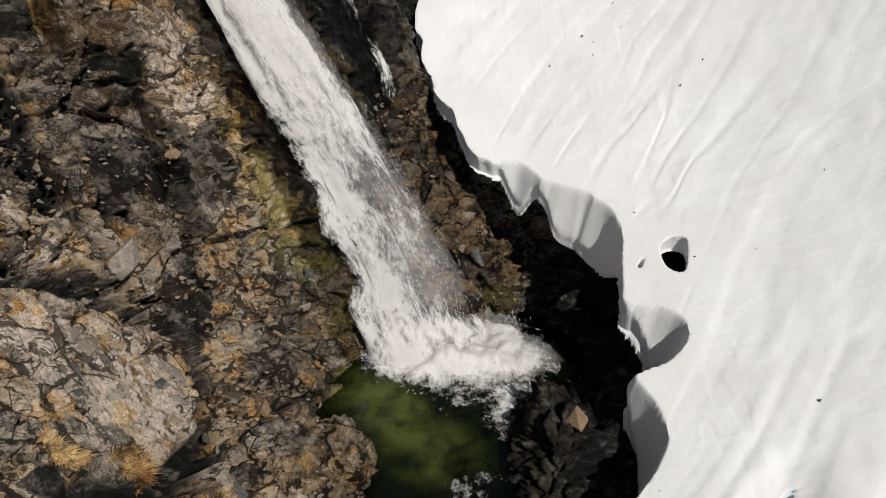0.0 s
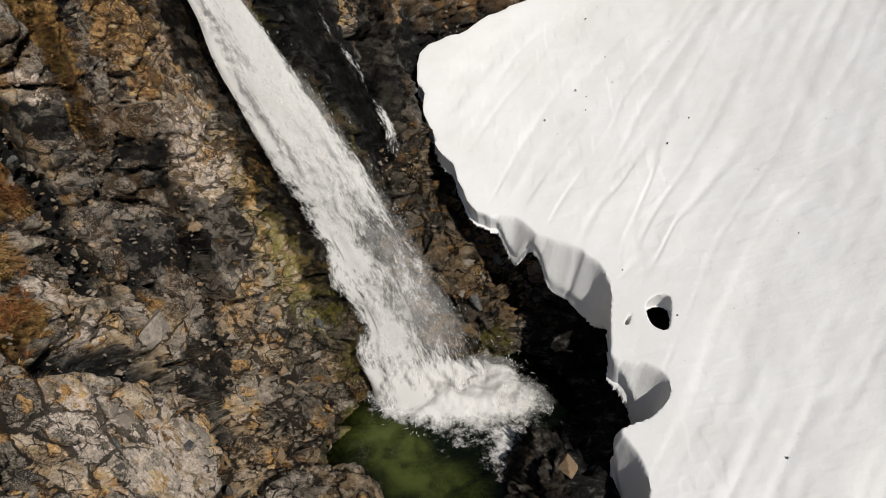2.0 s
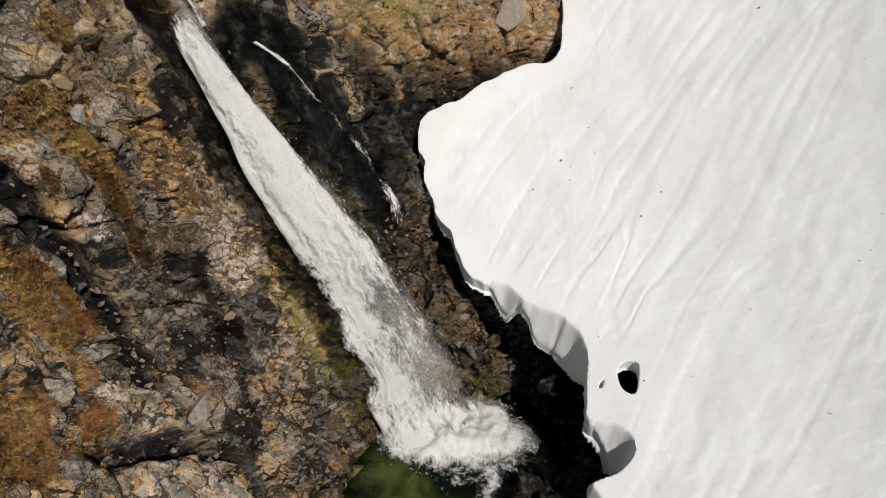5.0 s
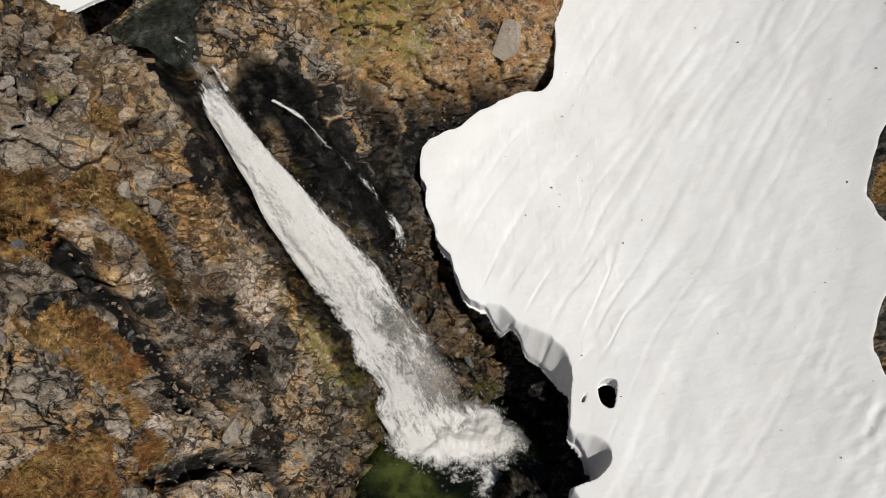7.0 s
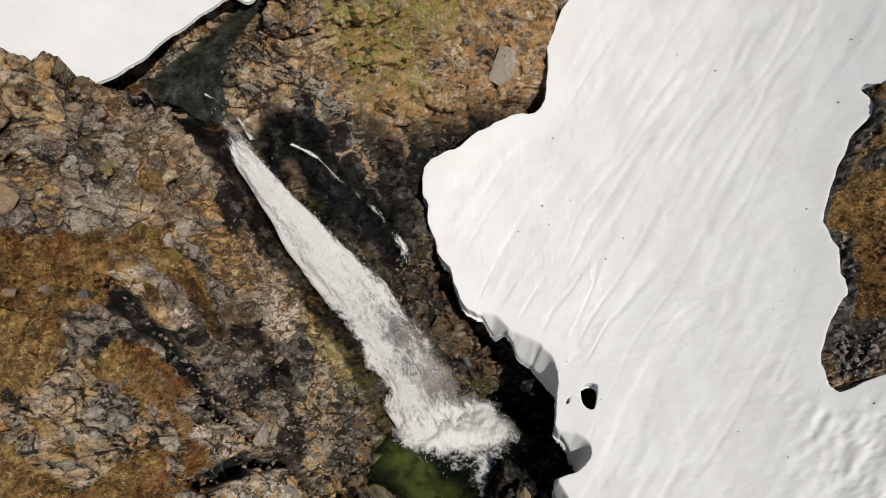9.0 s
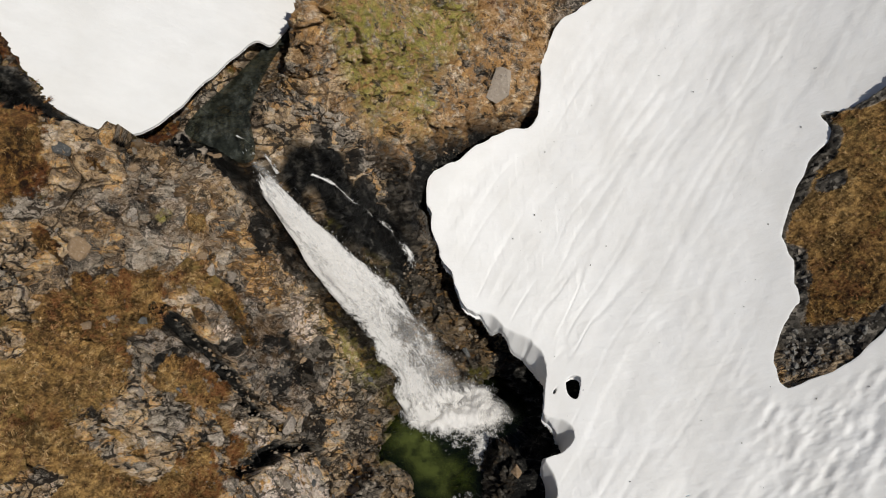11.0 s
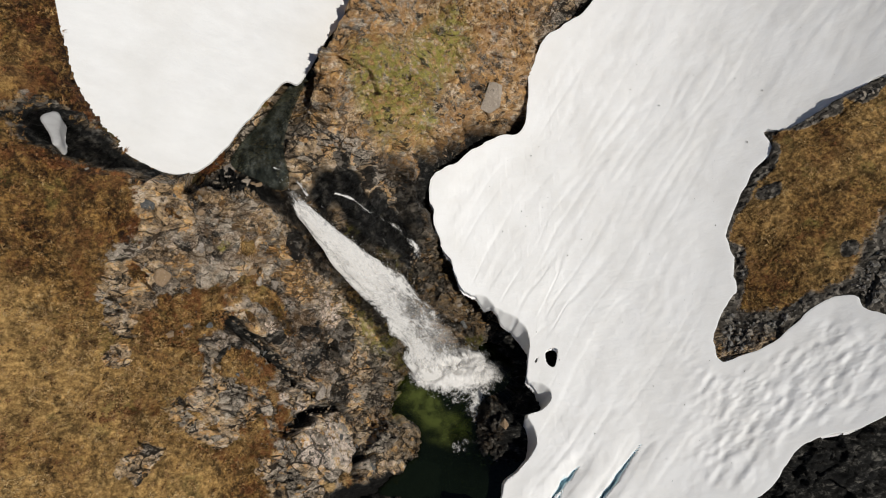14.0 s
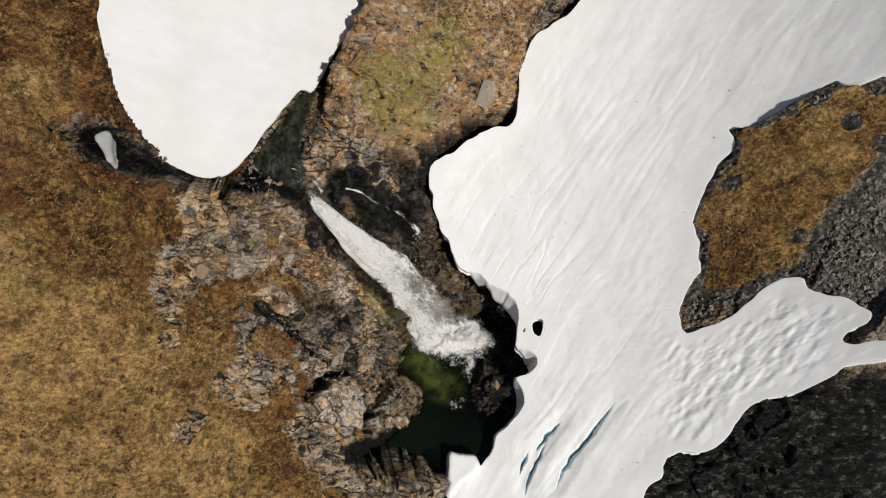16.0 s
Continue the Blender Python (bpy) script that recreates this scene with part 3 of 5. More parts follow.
    gm = k.ramp(k.math("ADD", grass, k.math("MULTIPLY", k.math("SUBTRACT", k.noise(at, 4.5, 8, 0.75), 0.5), 1.1)), [(0.44, 0.0), (0.56, 1.0)])
    col = k.mix(gm, col, tcol)
    # wet rock is darker and shines
    wm = k.ramp(k.math("ADD", wet, k.math("MULTIPLY", k.math("SUBTRACT", k.noise(at, 2.4, 7, 0.7), 0.5), 0.8)), [(0.4, 0.0), (0.62, 1.0)])
    col = k.mix(k.math("MULTIPLY", wm, 0.75), col, k.mix(1.0, col, (0.17, 0.16, 0.14), "MULTIPLY"))
    col = k.mix(1.0, col, (1.15, 1.07, 0.975), "MULTIPLY")
    k.link(col, b.inputs["Base Color"])
    k.link(k.mix(wm, k.mix(fine, 0.75, 0.95), 0.28), b.inputs["Roughness"])
    b.inputs["Specular IOR Level"].default_value = 0.2
    k.link(k.bump(height, 1.0, 0.16), b.inputs["Normal"])
    return m


def make_snow():
    m, nt, b = material("old_snow")
    k = Nodes(nt)
    at = k.place()
    along = k.place((0.3, 1.7, 1.0), (0, 0, -52))
    n1, n2 = k.noise(along, 1.4, 5, 0.55), k.noise(at, 9.0, 6, 0.6)
    dirt = k.ramp(k.noise(at, 26.0, 4, 0.6), [(0.72, 0.0), (0.78, 0.6)])
    patch = k.ramp(k.noise(at, 0.5, 5, 0.6), [(0.4, 0.0), (0.65, 1.0)])
    col = k.mix(patch, (0.8, 0.8, 0.8), (0.75, 0.745, 0.735))
    col = k.mix(k.math("MULTIPLY", dirt, 0.5), col, (0.36, 0.33, 0.3))
    col = k.mix(k.math("MULTIPLY", k.ramp(n1, [(0.55, 0.0), (0.75, 1.0)]), 0.25), col, (0.7, 0.69, 0.675))
    # blue shade down in the slits, put into the snow's colour
    col = k.mix(k.math("MULTIPLY", k.attribute("slit_blue").outputs["Fac"], 0.8), col, (0.5, 0.72, 0.8))
    # streaky grey mixed in per snow body, standing for weaker light on it
    dimmed = k.math("MULTIPLY", k.attribute("dimmed").outputs["Fac"], k.ramp(k.noise(k.place((0.5, 1.6, 1.0), (0, 0, -35)), 1.1, 7, 0.62), [(0.35, 0.75), (0.65, 1.0)]))
    col = k.mix(dimmed, col, (0.33, 0.325, 0.32))
    k.link(col, b.inputs["Base Color"])
    b.inputs["Roughness"].default_value = 0.75
    b.inputs["Specular IOR Level"].default_value = 0.25
    b.inputs["Subsurface Weight"].default_value = 0.0
    h = k.math("ADD", k.math("MULTIPLY", n1, 1.0), k.math("MULTIPLY", n2, 0.35))
    k.link(k.bump(h, 0.22, 0.1), b.inputs["Normal"])
    return m


def make_pool():
    m, nt, b = material("green_pool_water")
    k = Nodes(nt)
    at = k.place()
    depth = k.attribute("depth").outputs["Fac"]
    nt.nodes.remove(b)
    clear = k.add("ShaderNodeBsdfTransparent", Color=(0.22, 0.3, 0.1, 1))
    murk = k.add("ShaderNodeBsdfDiffuse")
    silt = k.math("MULTIPLY", k.attribute("silt").outputs["Fac"], k.ramp(k.noise(at, 1.3, 6, 0.6), [(0.38, 0.25), (0.6, 1.0)]))
    k.link(k.mix(silt, (0.005, 0.008, 0.004), (0.092, 0.112, 0.028)), murk.inputs["Color"])
    gloss = k.add("ShaderNodeBsdfGlossy", Roughness=0.05)
    n = k.bump(k.noise(at, 9.0, 4, 0.6), 0.2, 0.012)
    k.link(n, gloss.inputs["Normal"])
    fres = k.add("ShaderNodeFresnel", IOR=1.33)
    k.link(n, fres.inputs["Normal"])
    a, c = nt.nodes.new("ShaderNodeMixShader"), nt.nodes.new("ShaderNodeMixShader")
    k.link(k.ramp(depth, [(0.0, 0.0), (0.35, 0.5), (1.0, 0.88)]), a.inputs[0])
    k.link(clear.outputs[0], a.inputs[1]), k.link(murk.outputs[0], a.inputs[2])
    k.link(fres.outputs[0], c.inputs[0]), k.link(a.outputs[0], c.inputs[1]), k.link(gloss.outputs[0], c.inputs[2])
    k.link(c.outputs[0], nt.nodes["Material Output"].inputs[0])
    return m


def make_brook():
    m, nt, b = material("shallow_brook_water")
    k = Nodes(nt)
    at = k.place()
    nt.nodes.remove(b)
    clear = k.add("ShaderNodeBsdfTransparent", Color=(0.42, 0.46, 0.4, 1))
    foam = k.add("ShaderNodeBsdfDiffuse")
    k.link(k.ramp(k.noise(k.place((1.0, 0.6, 1), (0, 0, 25)), 2.8, 8, 0.72), [(0.36, (0.012, 0.014, 0.01)), (0.52, (0.06, 0.066, 0.052)), (0.66, (0.2, 0.21, 0.18))]), foam.inputs["Color"])
    gloss = k.add("ShaderNodeBsdfGlossy", Roughness=0.1)
    n = k.bump(k.noise(at, 7.0, 5, 0.6), 0.5, 0.06)
    k.link(n, gloss.inputs["Normal"])
    fres = k.add("ShaderNodeFresnel", IOR=1.33)
    k.link(n, fres.inputs["Normal"])
    a, c = nt.nodes.new("ShaderNodeMixShader"), nt.nodes.new("ShaderNodeMixShader")
    k.link(k.ramp(k.noise(k.place((2.2, 0.7, 1), (0, 0, 20)), 2.2, 6, 0.65), [(0.4, 0.15), (0.6, 0.4), (0.8, 0.7)]), a.inputs[0])
    k.link(clear.outputs[0], a.inputs[1]), k.link(foam.outputs[0], a.inputs[2])
    k.link(fres.outputs[0], c.inputs[0]), k.link(a.outputs[0], c.inputs[1]), k.link(gloss.outputs[0], c.inputs[2])
    k.link(c.outputs[0], nt.nodes["Material Output"].inputs[0])
    return m


def make_white_water(name, scale, low, high, most=1.0, white=0.8):
    """Broken white water: strands along the flow with clear gaps between them, thicker where the attribute 'body' is high."""
    m, nt, b = material(name)
    k = Nodes(nt)
    uv = nt.nodes.new("ShaderNodeUVMap")
    uv.uv_map = "flow"
    mp = k.add("ShaderNodeMapping", Scale=scale)
    k.link(uv.outputs[0], mp.inputs[0])
    n1 = k.noise(mp.outputs[0], 1.0, 7, 0.66)
    n2 = k.noise(mp.outputs[0], 3.2, 6, 0.72)
    body = k.attribute("body").outputs["Fac"]
    wide = k.add("ShaderNodeMapping", Scale=(scale[0] * 0.16, scale[1] * 0.2, 1.0))
    k.link(uv.outputs[0], wide.inputs[0])
    n0 = k.noise(wide.outputs[0], 1.0, 3, 0.5)
    v = k.math("ADD", k.math("MULTIPLY", n1, 0.5), k.math("ADD", k.math("MULTIPLY", n2, 0.45), k.math("MULTIPLY", n0, 0.7)))
    v = k.math("ADD", k.math("ADD", k.math("MULTIPLY", k.math("SUBTRACT", v, 0.825), 1.5), 0.5), k.math("SUBTRACT", body, 0.5))
    alpha = k.math("MULTIPLY", k.ramp(v, [(low, 0.0), (high, 1.0)]), most)
    nt.nodes.remove(b)
    front, through_it = k.add("ShaderNodeBsdfDiffuse", Color=(white, white * 0.98, white * 0.955, 1)), k.add("ShaderNodeBsdfTranslucent", Color=(white, white * 0.98, white * 0.955, 1))
    n = k.bump(n2, 0.15, 0.03)
    k.link(n, front.inputs["Normal"])
    clear, a, c = nt.nodes.new("ShaderNodeBsdfTransparent"), nt.nodes.new("ShaderNodeMixShader"), nt.nodes.new("ShaderNodeMixShader")
    a.inputs[0].default_value = 0.28
    k.link(front.outputs[0], a.inputs[1]), k.link(through_it.outputs[0], a.inputs[2])
    k.link(alpha, c.inputs[0]), k.link(clear.outputs[0], c.inputs[1]), k.link(a.outputs[0], c.inputs[2])
    k.link(c.outputs[0], nt.nodes["Material Output"].inputs[0])
    return m


GROUND, SNOW = make_ground(), make_snow()
POOL_WATER, BROOK_WATER = make_pool(), make_brook()
STRANDS = make_white_water("falling_white_water", (6.0, 1.9, 1.0), 0.39, 0.6, 1.0, 0.78)
FROTH = make_white_water("churned_white_water", (2.2, 2.2, 2.2), 0.36, 0.66, 1.0, 0.9)
MIST = make_white_water("drifting_spray", (1.6, 0.9, 1.0), 0.2, 0.95, 0.5)


# ---- meshes from arrays ----
def mesh_object(name, co, faces, mat, flat=False):
    me = bpy.data.meshes.new(name)
    me.from_pydata([tuple(c) for c in np.asarray(co).tolist()], [], [tuple(f) for f in np.asarray(faces).tolist()])
    me.materials.append(mat)
    if not flat:
        me.polygons.foreach_set("use_smooth", np.ones(len(me.polygons), bool))
    me.update()
    return new(name, me)


def grid_faces(nx, ny):
    i, j = np.meshgrid(np.arange(nx - 1), np.arange(ny - 1), indexing="ij")
    a = (i * ny + j).ravel()
    return np.stack([a, a + ny, a + ny + 1, a + 1], 1)


def paint(ob, name, rgb):
    at = ob.data.color_attributes.new(name, "FLOAT_COLOR", "POINT")
    at.data.foreach_set("color", np.concatenate([rgb, np.ones((len(rgb), 1))], 1).astype(np.float32).ravel())


def value(ob, name, v):
    at = ob.data.attributes.new(name, "FLOAT", "POINT")
    at.data.foreach_set("value", np.asarray(v, np.float32))


def grass_share(x, y):
    """How much turf covers the land: the left slope's upper part, ledges, and the island in the snow."""
    p = flat3(x, y)
    left = smooth(0.3, 2.6, -(x + 8.5) + 0.10 * (y - 12) + 3.6 * fbm(p * 0.55, 5, 5, 0.68))
    low_left = smooth(0.0, 1.6, -(x + 6.7) - 0.8 * (y - 6.6) + 2.4 * fbm(p * 0.6, 5, 6, 0.65))
    scree = np.exp(-((x + 8.6) ** 2 / 2.4 + (y - 12.6) ** 2 / 1.8)) + 0.9 * np.exp(-((x + 10.2) ** 2 / 1.0 + (y - 11.3) ** 2 / 0.5)) + 0.8 * np.exp(-((x + 10.9) ** 2 / 0.3 + (y - 10.1) ** 2 / 0.5)) + 0.8 * np.exp(-((x + 9.0) ** 2 / 0.8 + (y - 7.5) ** 2 / 0.5)) + 0.9 * np.exp(-((x + 8.4) ** 2 / 1.6 + (y - 10.0) ** 2 / 1.3))
    spots = smooth(0.6, 0.75, value_noise(p * 0.9, 65)) * (x > 10)
    isle = (1 - 0.8 * spots) * smooth(11.5, 13.2, x) * smooth(12.2, 13.6, y + 0.25 * (x - 14)) * (1 - smooth(0.0, 2.2, (x - 15.2) * 0.8 - (y - 13.6) * 0.75 + fbm(p * 0.8, 3, 8)))
    isle = isle * smooth(0.0, 0.6, line_distance(x, y, SNOW_RIGHT)[0] + 0.6 * fbm(p * 0.9, 3, 66))
    top = 0.45 * smooth(23.0, 26.0, y) * smooth(-8, -4, x) * smooth(8, 4, x)
    ledge = 0.75 * smooth(0.1, 0.3, fbm(p * 0.9, 4, 9)) * smooth(-6.0, -7.0, x) * smooth(13.6, 12.8, y)
    g = np.clip(np.maximum(left, low_left) - 1.1 * scree, 0, 1)
    return np.clip(np.maximum.reduce([g, isle * 0.9, top, ledge]), 0, 1)


def straw_share(x, y):
    """Pale straw low on the slope, red-brown turf higher up and by the gully."""
    return np.clip(0.6 + 0.22 * (10.0 - y) / 2 - 0.11 * (x + 11.5) + 1.5 * fbm(flat3(x, y) * 0.4, 5, 63, 0.65), 0, 1) * (x < 5) + np.clip(0.4 + 1.0 * fbm(flat3(x, y) * 0.5, 4, 64), 0, 1) * (x > 5)


def sink(x, y, z, path, inner, outer):
    """Cut a channel whose floor follows the path."""
    pts = np.array(path, float)
    d, _, _, sh = line_distance(x, y, pts)
    floor = np.interp(sh * (len(pts) - 1), np.arange(len(pts)), pts[:, 2])
    w = smooth(outer, inner, d)
    return np.minimum(z, z * (1 - w) + floor * w), d


def axis_steps(parts, reach):
    out = np.concatenate([np.arange(a, b, st) for a, b, st in parts])
    far, st, d = [], 0.1, 0.0
    while d < reach:
        st *= 1.25
        d += st
        far.append(d)
    far = np.array(far)
    return np.concatenate([out[0] - far[::-1], out, out[-1] + far])


def snow_cap(x, y):
    """The height below which the land stays where snow lies on it, and how far under the snow's top it dips there."""
    cap, dip = np.full(len(x), 1e9), np.full(len(x), 1e9)
    for ring, top in ((SNOW_LEFT + SNOW_RIGHT, snow_top), (UPPER, upper_top)):
        i = np.where(inside(x, y, rounded(ring, 3)))[0]
        d = line_distance(x[i], y[i], rounded(ring + ring[:1], 2, closed=False))[0]
        t = top(x[i], y[i])
        cap[i], dip[i] = t - 0.3, t - 0.25 - 0.7 * smooth(0.0, 0.8, d)
    return cap, dip


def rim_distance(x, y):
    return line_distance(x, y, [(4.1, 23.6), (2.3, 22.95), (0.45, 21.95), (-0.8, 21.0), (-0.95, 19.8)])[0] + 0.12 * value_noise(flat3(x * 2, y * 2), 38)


def base_height(x, y):
    """The land with its channels, hollow and snow beds, before the rock is broken up; and the same without hollow and beds."""
    z = land(x, y)
    z, _ = sink(x, y, z, GULLY, 0.45, 1.5)
    z, _ = sink(x, y, z, [(a, b, c - 0.3) for a, b, c in BROOK], 0.8, 1.35)
    whole = z
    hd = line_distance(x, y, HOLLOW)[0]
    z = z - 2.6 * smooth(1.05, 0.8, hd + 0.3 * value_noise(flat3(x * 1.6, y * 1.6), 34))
    cap, dip = snow_cap(x, y)
    z = np.minimum(z, dip)
    return whole, z - 1.4 * smooth(0.55, 0.25, rim_distance(x, y)), cap


def between(xs, ys, v, x, y):
    """Values of a field on a grid, read between its points."""
    i = np.clip(np.searchsorted(xs, x) - 1, 0, len(xs) - 2)
    j = np.clip(np.searchsorted(ys, y) - 1, 0, len(ys) - 2)
    a, b = (x - xs[i]) / (xs[i + 1] - xs[i]), (y - ys[j]) / (ys[j + 1] - ys[j])
    return (1 - a) * ((1 - b) * v[i, j] + b * v[i, j + 1]) + a * ((1 - b) * v[i + 1, j] + b * v[i + 1, j + 1])


def ground_surface(x, y, z, nrm, cap):
    """Break up the land into slabs, blocks and chips and say what covers it."""
    p = np.stack([x, y, z], 1)
    split = np.maximum(joint_share(p, JOINTS), joint_share(p, MORE_JOINTS))
    hd = line_distance(x, y, HOLLOW)[0]
    dist3, dist4 = line_distance(x, y, BROOK)[0], line_distance(x, y, GULLY)[0]
    rim = rim_distance(x, y)
    turf = patch_share(p, TURF, 0.6, 330)
    grass = np.maximum(grass_share(x, y) * (1 - 0.9 * patch_share(p, BARE, 0.7, 300)), 0.72 * turf) * smooth(0.7, 1.25, dist4 + 0.4 * value_noise(flat3(x * 2, y * 2), 33)) * smooth(1.0, 1.4, hd) * (1 - split)
    dist, _, _, _ = line_distance(x, y, FALL)
    dist2, _, _, _ = line_distance(x, y, SIDE_FALL)
    sheet = [a[:2] for a in FALL_LEFT] + [a[:2] for a in FALL_RIGHT[::-1]]
    off = np.where(inside(x, y, sheet), 0.0, line_distance(x, y, sheet + sheet[:1])[0])
    bank = smooth(-6.5, -3.0, x) * smooth(3.5, 1.0, x)
    wet = np.maximum.reduce([smooth(1.0, 0.25, off), 0.95 * smooth(0.85, 0.3, dist2), 0.62 * smooth(1.2, 0.75, dist3), 0.8 * smooth(0.9, 0.3, dist4), 0.55 * smooth(1.2, 0.3, z) * smooth(-0.3, 0.2, z) * bank])
    wet = np.maximum(wet, 0.6 * np.exp(-(((x + 3.1) ** 2 / 1.6 + (y - 11.9) ** 2 / 5.0) ** 2)))
    wet = np.maximum(wet, 0.68 * smooth(1.5, 0.6, line_distance(x, y, BANK)[0] + 0.4 * fbm(p, 3, 540)))
    wet = np.maximum(wet, 0.6 * np.exp(-(((x + 2.2) ** 2 / 2.2 + (y - 9.2) ** 2 / 2.4) ** 2)))
    wet = np.maximum(wet, 0.9 * np.exp(-((x + 1.6) ** 2 / 2.6 + (y - 19.4) ** 2 / 1.4)))
    streak = smooth(0.0, 0.35, value_noise(np.stack([(x + y) * 1.9, (x - y) * 0.35, z * 0.3], 1), 31)) * np.exp(-((x + 6.1) ** 2 / 2.4 + (y - 11.9) ** 2 / 1.4))
    wet = np.maximum(wet, 0.95 * streak)
    moss = np.maximum.reduce([0.9 * patch_share(p, MOSSY, 0.5, 390), smooth(1.15, 0.15, line_distance(x, y, [(-3.1, 20.8), (-1.5, 22.0), (-0.3, 24.3), (0.6, 25.4)])[0]), 0.9 * np.exp(-((x + 3.9) ** 2 / 0.5 + (y - 13.9) ** 2 / 0.5)), 0.9 * smooth(0.35, -0.1, z) * bank * smooth(1.6, 0.6, x) * smooth(9.4, 10.4, y), 0.7 * np.exp(-((x + 2.4) ** 2 / 0.5 + (y - 16.8) ** 2 / 0.5))])
    ochre = np.maximum(0.85 * smooth(19.0, 20.5, y) * smooth(-7, -5, x) * smooth(6, 4, x), 0.3 * np.exp(-((x + 7.4) ** 2 / 6 + (y - 13.3) ** 2 / 7)))
    gravel = smooth(11.0, 12.5, x) * smooth(11.0, 12.5, y + 0.25 * (x - 14)) * (1 - smooth(0.3, 0.6, grass))
    # the boulder's seam, and a ledge notch whose shade is darkened in
    seam = np.minimum(line_distance(x, y, BOULDER_SEAM)[0], line_distance(x, y, [(-8.9, 11.0), (-8.1, 11.25), (-7.5, 11.0), (-6.7, 10.7), (-6.0, 10.3)])[0])
    seam = seam + 0.13 * value_noise(p * 2.3, 95)
    # near-black rock, plus shade painted under snow edge, in hollow and right of pool
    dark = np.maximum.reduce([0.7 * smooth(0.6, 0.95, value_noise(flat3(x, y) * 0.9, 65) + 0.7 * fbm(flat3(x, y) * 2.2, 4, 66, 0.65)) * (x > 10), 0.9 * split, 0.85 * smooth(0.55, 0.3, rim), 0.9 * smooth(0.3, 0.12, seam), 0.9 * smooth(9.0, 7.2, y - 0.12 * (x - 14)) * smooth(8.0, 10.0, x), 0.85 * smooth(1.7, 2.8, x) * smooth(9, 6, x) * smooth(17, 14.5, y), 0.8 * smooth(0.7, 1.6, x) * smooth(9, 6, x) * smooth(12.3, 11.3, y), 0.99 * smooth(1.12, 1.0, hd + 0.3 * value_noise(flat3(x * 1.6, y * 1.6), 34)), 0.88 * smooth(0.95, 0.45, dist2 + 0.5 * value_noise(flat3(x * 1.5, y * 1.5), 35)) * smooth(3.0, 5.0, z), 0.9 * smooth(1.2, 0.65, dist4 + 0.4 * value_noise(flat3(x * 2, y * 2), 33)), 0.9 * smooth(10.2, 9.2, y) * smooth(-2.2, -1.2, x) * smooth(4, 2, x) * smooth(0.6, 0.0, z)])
    chalk = np.exp(-(((x + 5.2) ** 2 / 1.7 + (y - 8.1) ** 2 / 2.6) ** 2))
    slate = np.maximum.reduce([np.exp(-(((x + 6.2) ** 2 / 1.9 + (y - 11.9) ** 2 / 1.2) ** 2)), np.exp(-((x + 8.1) ** 2 / 0.8 + (y - 10.4) ** 2 / 0.6)), 0.9 * np.exp(-((x + 1.7) ** 2 / 2.4 + (y - 19.5) ** 2 / 1.3))])
    # broken rock: big slabs, blocks, chips, and open joints between them
    c, sn = math.cos(radians(35)), math.sin(radians(35))
    q = np.stack([c * x + sn * y, -sn * x + c * y, z], 1)
    core = (x > -18) & (x < 21) & (y > 0) & (y < 31)
    pc = p[core]
    warp = np.stack([fbm(pc * 0.9, 3, 41), fbm(pc * 0.9, 3, 42), fbm(pc * 0.9, 3, 43)], 1)
    qc = q[core] + 0.14 * warp + 0.035 * np.stack([value_noise(pc * 5, 44), value_noise(pc * 5, 45), value_noise(pc * 5, 46)], 1)
    d1, d2, r1, s1 = cells(qc * np.array([0.40, 0.72, 0.55]), 51)
    e1, e2, r2, s2 = cells(qc * np.array([1.1, 2.0, 1.5]), 61)
    f1, f2, r3, s3 = cells(qc * np.array([3.3, 5.6, 4.3]), 71)
    grass_c = grass[core]
    rock = 1 - 0.8 * grass_c
    rubble = smooth(-0.15, 0.3, fbm(pc * 0.5, 3, 47))
    b = 0.34 * (r1 - 0.5) + 0.6 * s1 + (0.18 + 0.16 * rubble) * (r2 - 0.5) + (0.28 + 0.3 * rubble) * s2 + (0.05 + 0.2 * rubble) * (r3 - 0.5) + (0.1 + 0.2 * rubble) * s3
    open_joint = smooth(-0.25, 0.25, fbm(pc * 0.7, 2, 48))
    b -= (0.45 * smooth(0.045, 0.012, d2 - d1) + 0.2 * smooth(0.06, 0.012, e2 - e1)) * open_joint + 0.025 * rubble * smooth(0.08, 0.0, f2 - f1)
    disp = np.zeros(len(x))
    disp[core] = b * rock + 0.07 * fbm(pc * 1.4, 5, 81)
    disp[core] += grass_c * (0.10 * value_noise(pc * 2.6, 91) + 0.12 * fbm(pc * 0.8, 3, 92))
    disp *= 1 - 0.6 * smooth(9.0, 11.0, x) * smooth(9.5, 11.0, y)
    strata = value_noise(np.stack([x * 0.45, y * 2.6 - 0.5 * x, z * 2.2], 1), 151) + 0.6 * value_noise(np.stack([x * 1.3, y * 7.0 - 1.2 * x, z * 5.0], 1), 152)
    disp += 0.13 * strata * smooth(9.5, 8.0, y - 0.12 * (x - 14)) * smooth(8.0, 10.0, x)
    disp *= 1 - 0.5 * smooth(1.8, 0.5, dist)
    disp *= 1 - 0.4 * np.exp(-(((x + 2.9) ** 2 / 2.5 + (y - 11.0) ** 2 / 8.0) ** 2))
    disp *= 1 - 0.7 * smooth(0.9, 0.3, dist2)
    disp *= 1 - 0.85 * smooth(1.3, 0.8, dist3)
    disp *= 1 - 0.6 * smooth(0.4, -0.4, z) * (np.abs(x) < 4)
    disp *= 1 - 0.8 * np.exp(-(((x + 5.2) ** 2 / 1.3 + (y - 8.2) ** 2 / 2.9) ** 2))
    disp -= 1.0 * smooth(0.28, 0.08, seam) + 0.5 * split
